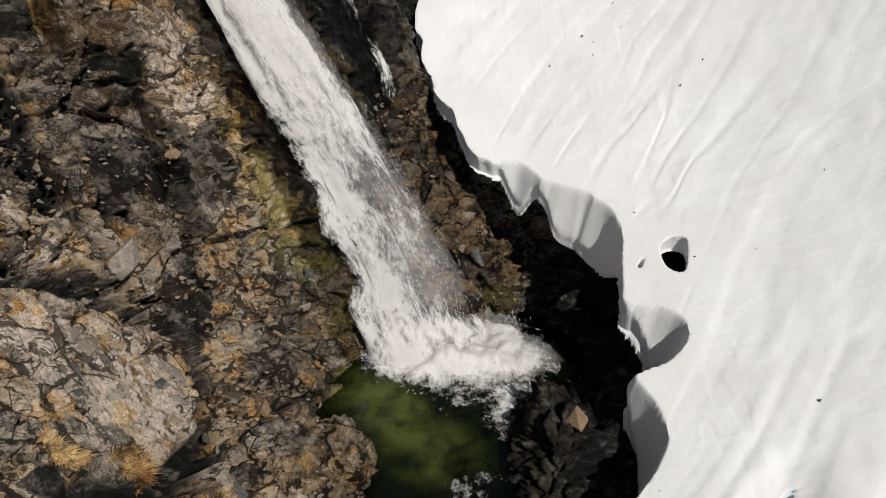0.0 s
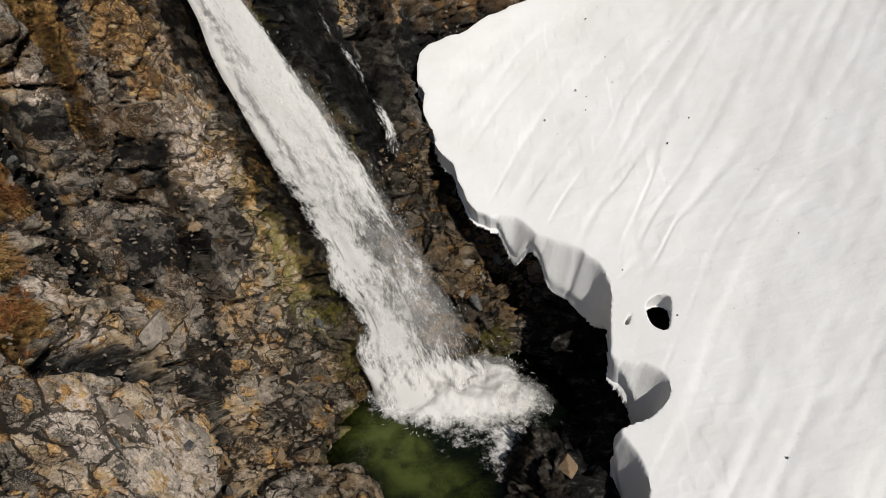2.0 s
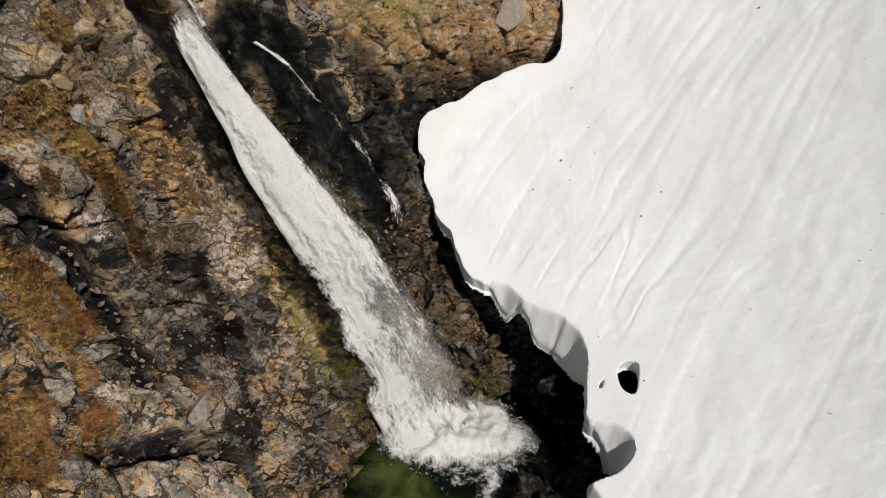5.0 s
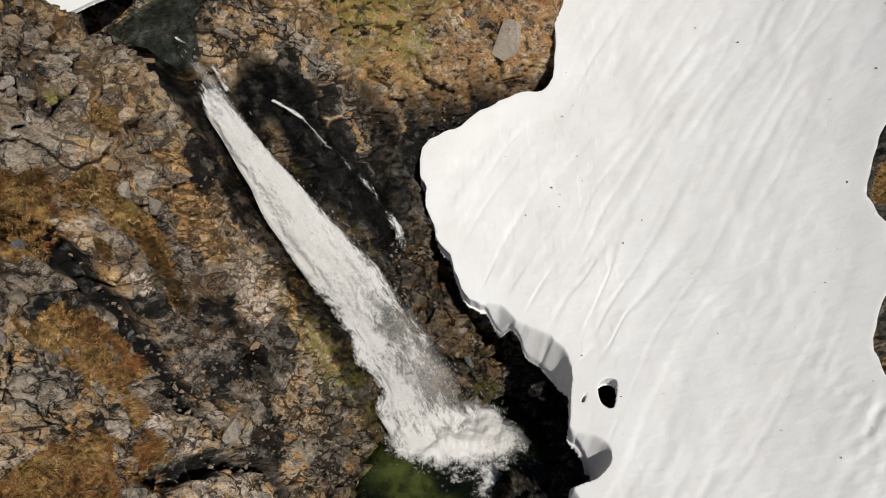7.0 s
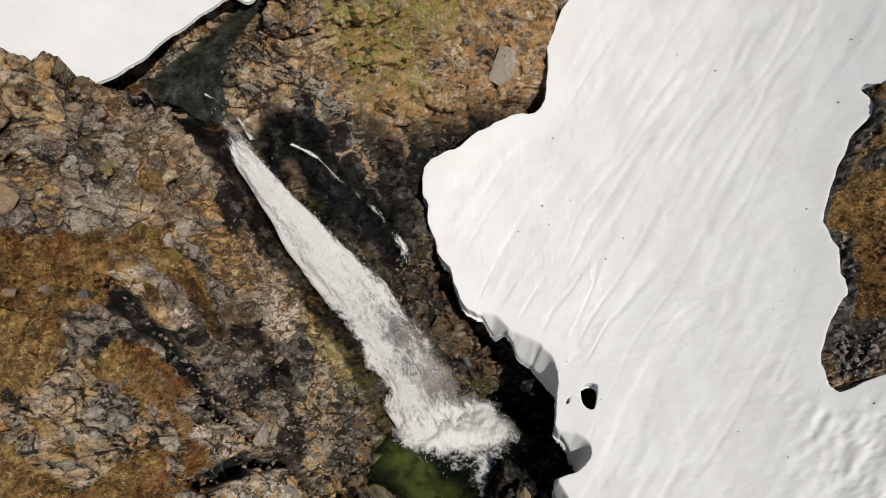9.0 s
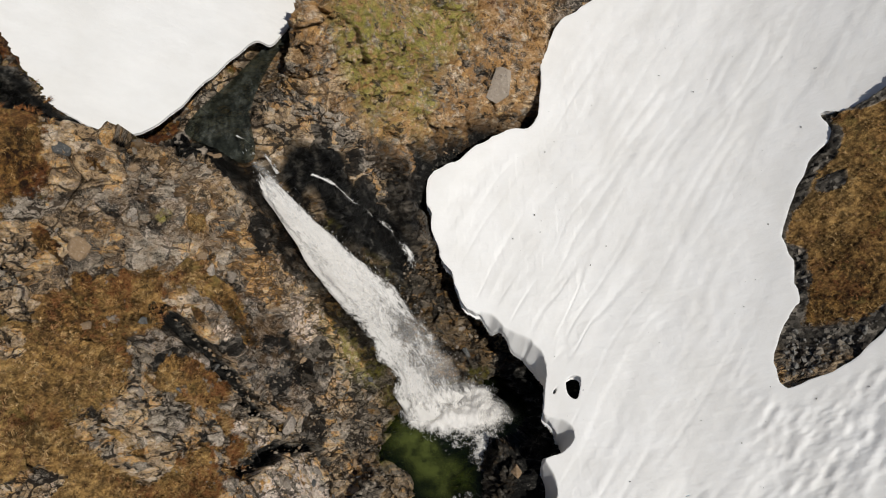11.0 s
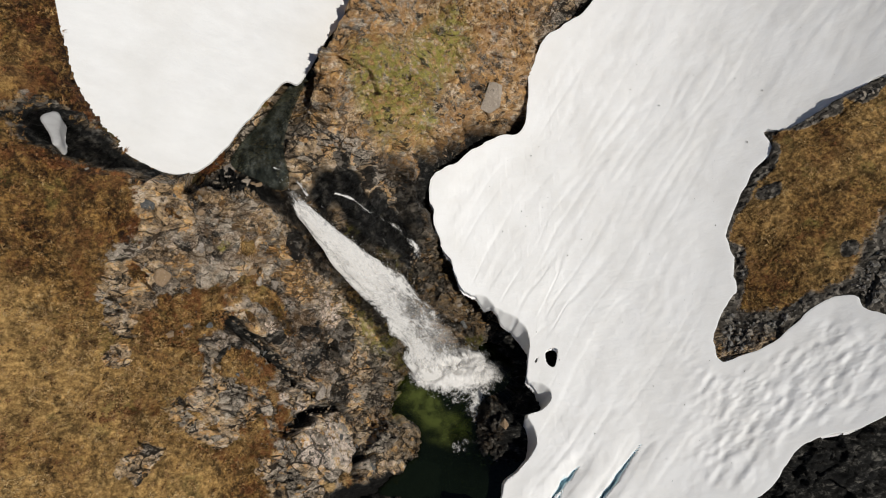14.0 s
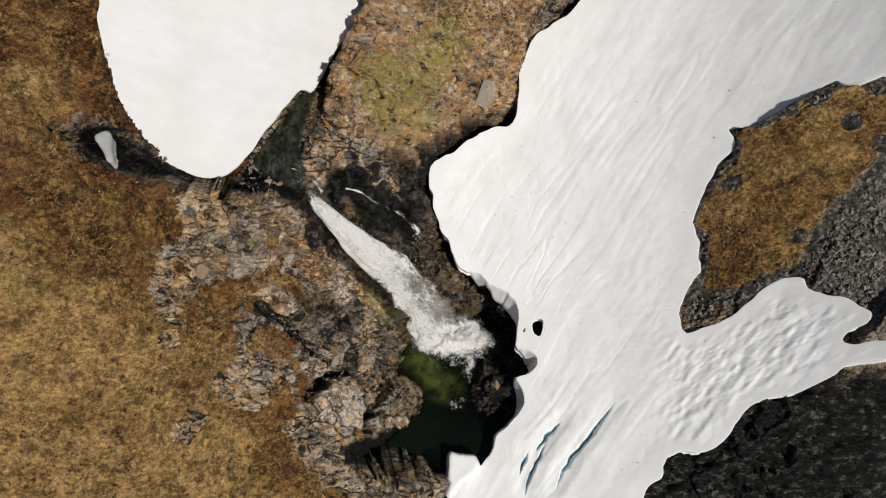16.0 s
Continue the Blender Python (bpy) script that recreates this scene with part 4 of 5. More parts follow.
    carve = 0.35 * smooth(1.1, 0.3, dist) * smooth(0.0, 0.8, z)
    co = p + nrm * disp[:, None]
    co[:, 2] = np.minimum(co[:, 2] - carve, cap)
    chalk = np.maximum(0.7 * chalk, patch_share(co, PALE, 0.6, 360))
    blk = np.full((len(x), 3), 0.5)
    blk[core, 0], blk[core, 1] = 0.6 * r1 + 0.4 * r3, r2
    blk[:, 2] = chalk
    straw = np.maximum(straw_share(x, y), 0.75 * turf)
    black = np.maximum(patch_share(co, BLACK, 0.5, 480) * (1 - 0.7 * chalk), patch_share(co, WET_SLAB, 0.5, 510))
    black = np.maximum(black, 0.75 * smooth(0.7, 0.2, off + 0.7 * fbm(p * 1.3, 3, 530)) * smooth(1.5, 4.0, z))
    zone = np.stack([patch_share(co, GREY, 0.5, 420), patch_share(co, OCHRE, 0.5, 450), black], 1)
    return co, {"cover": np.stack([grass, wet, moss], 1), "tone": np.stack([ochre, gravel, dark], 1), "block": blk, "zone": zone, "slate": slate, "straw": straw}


def build_ground():
    # heights on an even grid
    xs = axis_steps([(-17.5, -13, 0.1), (-13, 4.2, 0.05), (4.2, 11.0, 0.16), (11.0, 20.5, 0.1)], 220.0)
    ys = axis_steps([(1.0, 4.5, 0.1), (4.5, 24.5, 0.05), (24.5, 30.0, 0.1)], 220.0)
    x, y = [v.ravel() for v in np.meshgrid(xs, ys, indexing="ij")]
    whole, z, cap = base_height(x, y)
    nx, ny = len(xs), len(ys)
    gx, gy = np.gradient(whole.reshape(nx, ny), xs, axis=0), np.gradient(whole.reshape(nx, ny), ys, axis=1)
    nrm = np.stack([-gx.ravel(), -gy.ravel(), np.ones_like(z)], 1)
    nrm /= np.linalg.norm(nrm, axis=1)[:, None]
    height, zz = ground_surface(x, y, z, nrm, cap)[0][:, 2].reshape(nx, ny), z.reshape(nx, ny)
    # the sheet itself is laid out square to the slope's face, so that steep rock is as finely divided as flat
    us = axis_steps([(-17.5, -13, 0.09), (-13, 4.2, 0.036), (4.2, 11.0, 0.16), (11.0, 20.5, 0.085)], 220.0)
    vs = axis_steps([(1.0, 4.5, 0.09), (4.5, 24.5, 0.036), (24.5, 30.0, 0.09)], 220.0)
    a, b = [v.ravel() for v in np.meshgrid(us, vs, indexing="ij")]
    fade = smooth(-17.0, -14.5, a) * smooth(10.0, 6.0, a) * smooth(1.0, 3.5, b) * smooth(29.5, 26.5, b)
    plane = 4.25 - 0.224 * np.clip(a, -60, 60) + 0.411 * np.clip(b, -60, 70)
    x, y, z = a.copy(), b.copy(), between(xs, ys, zz, a, b)
    i = np.where(fade > 0)[0]
    lean = np.array([0.22, -0.62])[None, :] * fade[i][:, None]
    a, b, plane = a[i], b[i], plane[i]

    def over(s, k):
        return plane[k] + 0.75 * s - between(xs, ys, zz, a[k] + lean[k, 0] * s, b[k] + lean[k, 1] * s)
    s, live = np.full(len(i), 14.0), np.arange(len(i))
    while len(live) and s[live[0]] > -14.0:
        s[live] -= 0.2
        live = live[over(s[live], live) > 0]
    low, high, every = s, s + 0.2, np.arange(len(i))
    for _ in range(9):
        half = (low + high) / 2
        above = over(half, every) > 0
        low, high = np.where(above, low, half), np.where(above, half, high)
    x[i], y[i], z[i] = a + lean[:, 0] * high, b + lean[:, 1] * high, plane + 0.75 * high
    nrm = np.stack([between(xs, ys, -gx, x, y), between(xs, ys, -gy, x, y), np.ones_like(z)], 1)
    nrm /= np.linalg.norm(nrm, axis=1)[:, None]
    co, looks = ground_surface(x, y, z, nrm, snow_cap(x, y)[0])
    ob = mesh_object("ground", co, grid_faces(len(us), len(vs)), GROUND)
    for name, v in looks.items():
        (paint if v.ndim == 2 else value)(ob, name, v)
    return tagged(ob, "broken brown and grey schist slope with dry turf and wet dark gully", "ground", kind="structure"), xs, ys, height


ground, GXS, GYS, GZ = build_ground()


def ground_height(x, y):
    return between(GXS, GYS, GZ, x, y)


# ---- snow ----
def snow_sheet(name, outline, top, step, lip, thick, flare, label, holes=(), slits=(), scallop=lambda x, y: 0 * x, dimmed=0.0, near=1.0, jagged=1.0):
    """A snow body on an outline: top with relief, rounded lip, an edge wall that may flare outwards below, and an underside."""
    ring = rounded(outline, 8)
    jag = 0.10 * np.stack([value_noise(flat3(ring[:, 0] * 1.7, ring[:, 1] * 1.7, 3.0), 7), value_noise(flat3(ring[:, 0] * 1.7, ring[:, 1] * 1.7, 9.0), 8)], 1)
    jag += 0.03 * np.stack([value_noise(flat3(ring[:, 0] * 5, ring[:, 1] * 5, 3.0), 9), value_noise(flat3(ring[:, 0] * 5, ring[:, 1] * 5, 9.0), 10)], 1)
    ring = ring + jagged * jag
    rings = [ring] + [rounded(h, 5) for h in holes]
    xs, ys = [np.concatenate([np.arange(a - step, lo, step), np.arange(lo, hi, step * near), np.arange(hi, b + 2 * step, step)]) if a < lo and b > hi else np.arange(a - step, b + 2 * step, step)
              for a, b, lo, hi in ((max(ring[:, 0].min(), -20), min(ring[:, 0].max(), 34), 0.0, 5.8), (max(ring[:, 1].min(), -6), min(ring[:, 1].max(), 38), 7.5, 16.5))]
    x, y = [v.ravel() for v in np.meshgrid(xs, ys, indexing="ij")]
    isin = inside(x, y, ring)
    dist, qx, qy, _ = line_distance(x, y, np.concatenate([ring, ring[:1]]))
    for h in rings[1:]:
        isin &= ~inside(x, y, h)
        d, px, py, _ = line_distance(x, y, np.concatenate([h, h[:1]]))
        m = d < dist
        dist, qx, qy = np.where(m, d, dist), np.where(m, px, qx), np.where(m, py, qy)
    f = grid_faces(len(xs), len(ys))
    f = f[isin[f].any(1)]
    used = np.unique(f)
    x, y, dist, isin = np.where(isin, x, qx)[used], np.where(isin, y, qy)[used], np.where(isin, dist, 0.0)[used], isin[used]
    back = np.full(len(xs) * len(ys), -1)
    back[used] = np.arange(len(used))
    f = back[f]
    p = flat3(x, y)
    c, s = math.cos(radians(52)), math.sin(radians(52))
    a = np.stack([(c * x + s * y) * 0.16, (-s * x + c * y) * 1.0, 0 * x], 1)
    fade = smooth(0.0, 1.2, dist)
    groove = np.abs(fbm(a * 1.7 + 0.5 * np.stack([fbm(p * 0.3, 2, 3), fbm(p * 0.3, 2, 4), 0 * x], 1), 2, 24))
    relief = fade * (-0.024 * smooth(0.3, 0.0, groove) * smooth(-0.3, 0.4, fbm(p * 0.22, 3, 25)) + 0.055 * fbm(a * 1.0 + 0.35 * np.stack([fbm(p * 0.3, 2, 3), fbm(p * 0.3, 2, 4), 0 * x], 1), 3, 21) + 0.008 * fbm(p * 2.0, 4, 22) - 0.01 * smooth(0.1, 0.45, value_noise(p * 3.1, 29)) + 0.10 * fbm(p * 0.3, 3, 23))
    cups = smooth(10.0, 12.0, x) * smooth(13.0, 11.5, y) * fade
    relief = relief + cups * 0.1 * fbm(np.stack([(c * x + s * y) * 2.2, (-s * x + c * y) * 4.6, 0 * x], 1), 3, 30)
    slit_blue = np.zeros(len(x))
    for crack in slits:
        d, _, _, sh = line_distance(x + 0.08 * value_noise(p * 2.5, 26), y + 0.08 * value_noise(p * 2.5, 27), crack)
        w = 0.10 * np.sin(np.pi * np.clip(sh, 0.02, 0.98)) + 0.02
        relief = relief - 0.55 * smooth(w, w * 0.3, d) * np.sin(np.pi * np.clip(sh, 0.05, 0.95)) - 0.10 * smooth(0.7, 0.1, d)
        slit_blue = np.maximum(slit_blue, smooth(w, w * 0.5, d))
    z = top(x, y) + relief
    r = lip
    z = z - 3.6 * np.clip(scallop(x, y) * (1 + 0.25 * value_noise(p * 1.5, 28)) - dist, 0, None)
    z = z - r * (1 - np.sqrt(np.clip(1 - (1 - np.clip(dist / r, 0, 1)) ** 2, 0, 1))) * 0.8
    t = thick(x, y)
    n = len(x)
    low = z - np.maximum(t * (0.65 + 0.35 * smooth(0, 1.5, dist)), 0.08)
    low = np.maximum(low, np.minimum(ground_height(x, y) - 0.15, z - 0.08)) if t.max() < 5 else low
    # edge walls
    e = np.concatenate([f[:, [0, 1]], f[:, [1, 2]], f[:, [2, 3]], f[:, [3, 0]]])
    key = np.sort(e, 1)
    _, first, count = np.unique(key[:, 0] * (n + 1) + key[:, 1], return_index=True, return_counts=True)
    edge = e[first[count == 1]]
    rim = np.unique(edge)
    rid = np.full(n, -1)
    rid[rim] = np.arange(len(rim))
    # outward direction from the outline's own turn
    o = np.zeros((len(rim), 2))
    best = np.full(len(rim), 1e9)
    for j, h in enumerate(rings):
        turn = np.roll(h, -4, 0) - np.roll(h, 4, 0)
        area = (h[:, 0] * np.roll(h[:, 1], -1) - np.roll(h[:, 0], -1) * h[:, 1]).sum()
        sign = (1 if area > 0 else -1) * (1 if j == 0 else -1)
        normal = np.stack([turn[:, 1], -turn[:, 0]], 1) * sign
        normal /= np.linalg.norm(normal, axis=1)[:, None] + 1e-9
        for part in np.array_split(np.arange(len(rim)), 12):
            dd = (x[rim[part]][:, None] - h[:, 0]) ** 2 + (y[rim[part]][:, None] - h[:, 1]) ** 2
            q = dd.argmin(1)
            m2 = dd.min(1) < best[part]
            o[part[m2]] = normal[q[m2]]
            best[part] = np.minimum(best[part], dd.min(1))
    fl = flare(x[rim], y[rim])
    levels = [np.stack([x, y, z], 1), np.stack([x, y, low], 1)]
    base = 2 * n
    walls = []
    prev = rim
    m = len(rim)
    depth = z[rim] - low[rim]
    w = 0.06 * np.clip(depth, 0, 1) * value_noise(np.stack([x[rim] * 2, y[rim] * 2, 0 * fl], 1), 55)
    for share, out in ((0.3, 0.55), (0.65, 0.85)):
        off = o * ((fl * out + w * out)[:, None])
        levels.append(np.stack([x[rim] + off[:, 0], y[rim] + off[:, 1], z[rim] - share * depth], 1))
        walls.append((base, prev))
        prev = base + np.arange(m)
        base += m
    levels[1][rim, 0] += o[:, 0] * fl
    levels[1][rim, 1] += o[:, 1] * fl
    faces = [f, (f + n)[:, ::-1]]
    ra, rb = rid[edge[:, 0]], rid[edge[:, 1]]
    seq = [rim, 2 * n + np.arange(m), 2 * n + m + np.arange(m), rim + n]
    for u, v in zip(seq[:-1], seq[1:]):
        faces.append(np.stack([u[rb], u[ra], v[ra], v[rb]], 1))
    ob = mesh_object(name, np.concatenate(levels), np.concatenate(faces), SNOW)
    ob.data.set_sharp_from_angle(angle=radians(58))
    value(ob, "dimmed", np.full(2 * n + 2 * m, dimmed))
    value(ob, "slit_blue", np.concatenate([slit_blue, slit_blue, np.zeros(2 * m)]))
    return tagged(ob, label, "snow", kind="structure")


SMALL_HOLE = [(4.17, 12.3), (4.25, 12.27), (4.33, 12.42), (4.36, 12.52), (4.28, 12.47)]
SLITS = [[(8.7, 8.3), (7.6, 7.0), (6.4, 5.8), (5.6, 4.4)], [(6.0, 7.7), (5.2, 7.0), (4.7, 6.3)], [(5.2, 6.6), (4.5, 5.4), (4.0, 4.2)], [(4.2, 6.2), (3.8, 5.2)]]


def main_flare(x, y):
    return 0.15 * np.exp(-((x - 2.5) ** 2 / 0.5 + (y - 13.6) ** 2 / 1.2)) - 0.10 + 0.04 * np.exp(-((x - 4.8) ** 2 + (y - 12.4) ** 2) / 0.4)


def main_scallop(x, y):
    """How far the undercut walls of the edge reach back into the snow."""
    return (0.26 * np.exp(-((x - 1.75) ** 2 / 0.16 + (y - 15.15) ** 2 / 0.16)) + 0.34 * np.exp(-(((x - 3.0) ** 2 / 1.1 + (y - 13.7) ** 2 / 1.3) ** 2)) + 0.42 * np.exp(-((x - 4.5) ** 2 / 0.4 + (y - 10.8) ** 2 / 0.35))
            + 0.4 * np.exp(-((x - 3.75) ** 2 / 0.4 + (y - 9.0) ** 2 / 0.7)) + 0.12 * np.exp(-((x - 2.9) ** 2 + (y - 7.4) ** 2)))


def main_thick(x, y):
    return 0.75 + 0.5 * smooth(1.0, 4.0, x) * smooth(16, 12, y) - 0.45 * np.exp(-((x - 2.8) ** 2 / 1.2 + (y - 13.8) ** 2 / 1.5)) - 0.8 * np.exp(-((x - 4.9) ** 2 + (y - 12.4) ** 2) / 0.6)


snowfield = snow_sheet("snow", SNOW_LEFT + SNOW_RIGHT, snow_top, 0.085, 0.015, main_thick, main_flare, "white old snowfield with melt grooves bridging the gully", [HOLE, SMALL_HOLE], SLITS, main_scallop, near=0.4)

# greyed so its sun-facing slope comes out no brighter than the main field
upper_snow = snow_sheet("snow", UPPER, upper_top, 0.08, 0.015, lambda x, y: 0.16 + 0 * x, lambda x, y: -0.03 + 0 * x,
                        "smooth dusty white snow patch above the waterfall lip", dimmed=0.27, jagged=0.35)


# ---- water ----
def pool_sheet():
    xs, ys = np.arange(-4.2, 4.6, 0.08), np.arange(5.4, 15.0, 0.08)
    x, y = [v.ravel() for v in np.meshgrid(xs, ys, indexing="ij")]
    z = 0.012 * value_noise(flat3(x * 3, y * 3), 13) + 0.02 * np.exp(-((x - 0.6) ** 2 + (y - 12.5) ** 2) / 4) * value_noise(flat3(x * 6, y * 6), 14)
    f = grid_faces(len(xs), len(ys))
    under_snow = inside(x, y, rounded(SNOW_LEFT + SNOW_RIGHT, 3)) & (snow_top(x, y) < 1.2)
    f = f[~under_snow[f].any(1)]
    used, at = np.unique(f), np.zeros(len(x), int)
    at[used] = np.arange(len(used))
    x, y, z = x[used], y[used], z[used]
    ob = mesh_object("water", np.stack([x, y, z], 1), at[f], POOL_WATER)
    value(ob, "depth", np.clip(-ground_height(x, y) / 1.4, 0, 1))
    line = line_distance(x, y, [(-2.6, 12.6), (-1.7, 11.6), (-0.9, 10.8), (0.2, 10.1)])[0]
    value(ob, "silt", smooth(1.15, 0.25, line + 0.3 * value_noise(flat3(x * 1.5, y * 1.5), 15)))
    return tagged(ob, "clear green plunge pool below the waterfall", "water", kind="structure")


pool = pool_sheet()


def ribbon(name, left, right, mat, steps, across, bulge, lift, body, spread=0.0):
    """White water poured between two edges: a sheet with a rounded back, ragged in depth."""
    A, B = rounded(left, steps, closed=False), rounded(right, steps, closed=False)
    n = len(A)
    mid = (A + B) / 2
    d = np.gradient(mid, axis=0)
    up = np.cross(B - A, d)
    up /= np.linalg.norm(up, axis=1)[:, None] + 1e-9
    up *= np.sign(up[:, 2:3] + 1e-9)
    length = np.concatenate([[0], np.cumsum(np.linalg.norm(np.diff(mid, axis=0), axis=1))])
    w = np.linalg.norm(B - A, axis=1) / 2
    S, U = np.meshgrid(np.arange(n), np.linspace(-1 - spread, 1 + spread, across), indexing="ij")
    S, U = S.ravel(), U.ravel()
    q = np.stack([U * w[S] * 2.2, length[S] * 0.7, np.full(len(U), lift * 7)], 1)
    h = bulge * np.sqrt(np.clip(1 - U ** 2, 0, 1)) * (0.4 + 0.6 * w[S]) + lift + 0.09 * fbm(q * 1.2, 3, 101)
    t = ((U + 1) / 2 + 0.06 * value_noise(q * 1.3, 102))[:, None]
    co = A[S] * (1 - t) + B[S] * t + up[S] * h[:, None]
    ob = mesh_object(name, co, grid_faces(n, across), mat)
    uv = ob.data.uv_layers.new(name="flow")
    flow = np.stack([U * w[S] + lift * 5, length[S]], 1)
    idx = np.zeros(len(ob.data.loops), np.int32)
    ob.data.loops.foreach_get("vertex_index", idx)
    uv.data.foreach_set("uv", flow[idx].astype(np.float32).ravel())
    value(ob, "body", body(S / (n - 1), U))
    return ob


fall = new("waterfall")
fall.location = FALL[-1]
tagged(fall, "white waterfall pouring down a steep wet gully into the pool", "waterfall")


def under(ob, thing):
    ob.parent = thing
    ob.matrix_parent_inverse = Matrix.Translation(thing.location).inverted()
    return ob


def fall_body(s, u):
    return 1.0 - 0.56 * smooth(0.28, 0.62, s) * (0.5 + 0.5 * smooth(-0.7, 0.2, u)) - 0.4 * np.abs(u) ** 4 + 0.25 * smooth(0.8, 0.86, s) - 0.75 * smooth(0.18, 0.0, s)


under(ribbon("main_stream", FALL_LEFT + [(-1.85, 12.9, -0.8)], FALL_RIGHT + [(1.2, 13.9, -0.8)], STRANDS, 30, 40, 0.25, 0.12, fall_body), fall)
under(ribbon("main_stream", FALL_LEFT + [(-1.85, 12.9, -0.8)], FALL_RIGHT + [(1.2, 13.9, -0.8)], STRANDS, 30, 40, 0.35, 0.30, lambda s, u: fall_body(s, u) - 0.26), fall)
under(ribbon("spray", FALL_LEFT, FALL_RIGHT, MIST, 30, 40, 0.5, 0.5, lambda s, u: 0.55 - 0.5 * np.abs(u) ** 2 + 0.1 * s - 0.5 * smooth(0.9, 1.0, s), 0.2), fall)
side_l = [(a - 0.03 - 0.02 * i, b - 0.05 - 0.02 * i, c) for i, (a, b, c) in enumerate(SIDE_FALL)]
side_r = [(a + 0.05 + 0.015 * i, b + 0.05 + 0.015 * i, c) for i, (a, b, c) in enumerate(SIDE_FALL)]
under(ribbon("side_stream", side_l, side_r, STRANDS, 20, 12, 0.05, 0.3, lambda s, u: 0.54 - 0.3 * np.abs(u) - 0.1 * s + 0.05 * np.sin(s * 23)), fall)
under(ribbon("side_stream", [(a - 0.12, b - 0.06, c) for a, b, c in LIP_FALL], [(a + 0.12, b + 0.06, c) for a, b, c in LIP_FALL], STRANDS, 20, 12, 0.05, 0.2, lambda s, u: 0.52 - 0.3 * np.abs(u)), fall)


def froth(name, cx, cy, rx, ry, high, edge, mat=None):
    """Churned water: a ragged low mound that breaks into lace at its rim."""
    n, k = 70, 180
    r, a = np.meshgrid(np.linspace(0, 1, n), np.linspace(0, 2 * math.pi, k), indexing="ij")
    r, a = r.ravel(), a.ravel()
    wob = 1 + 0.22 * value_noise(np.stack([np.cos(a) * 1.6 + cx, np.sin(a) * 1.6 + cy, 0 * a], 1), 110)
    x, y = cx + rx * r * wob * np.cos(a), cy + ry * r * wob * np.sin(a)
    p = flat3(x, y)
    z = 0.03 + high * (1 - r ** 2) * (0.55 + 0.75 * fbm(p * 1.1, 3, 111)) + (0.02 + 0.35 * high) * (fbm(p * 2.2, 3, 112) + 0.15 * fbm(p * 6, 2, 113)) * (1 - r * 0.8)
    z = np.maximum(z, 0.025)
    ob = mesh_object(name, np.stack([x, y, z], 1), grid_faces(n, k), mat or FROTH)
    uv = ob.data.uv_layers.new(name="flow")
    idx = np.zeros(len(ob.data.loops), np.int32)
    ob.data.loops.foreach_get("vertex_index", idx)
    uv.data.foreach_set("uv", np.stack([x, y], 1)[idx].astype(np.float32).ravel())
    value(ob, "body", edge(r, x, y))
    return under(ob, fall)


froth("froth", 0.1, 13.0, 2.25, 1.15, 0.45, lambda r, x, y: 1.15 - 0.95 * r ** 2)
froth("froth", -0.9, 13.6, 1.2, 0.8, 0.35, lambda r, x, y: 1.0 - 0.8 * r ** 2)
froth("froth", 0.6, 13.8, 1.4, 0.9, 0.4, lambda r, x, y: 1.0 - 0.8 * r ** 2)
froth("spray", -0.2, 13.6, 2.2, 1.1, 0.7, lambda r, x, y: 0.75 - 0.75 * r ** 2, MIST)
froth("spray", 0.9, 13.9, 1.5, 0.9, 0.8, lambda r, x, y: 0.65 - 0.65 * r ** 2, MIST)
froth("foam_lace", 0.4, 12.3, 2.2, 1.3, 0.02, lambda r, x, y: 0.6 - 0.5 * r ** 1.5 + 0.1 * (x - 0.6) / 2.5)
froth("foam_lace", 1.45, 11.3, 0.75, 1.4, 0.01, lambda r, x, y: 0.55 - 0.45 * r ** 2)
froth("foam_lace", 0.6, 9.3, 0.9, 0.6, 0.01, lambda r, x, y: 0.42 - 0.3 * r ** 2)
froth("spray", 2.0, 13.0, 1.2, 0.9, 0.5, lambda r, x, y: 0.85 - 0.8 * r ** 2, MIST)
froth("spray", -0.3, 13.3, 2.5, 1.6, 0.7, lambda r, x, y: 0.6 - 0.6 * r ** 2, MIST)


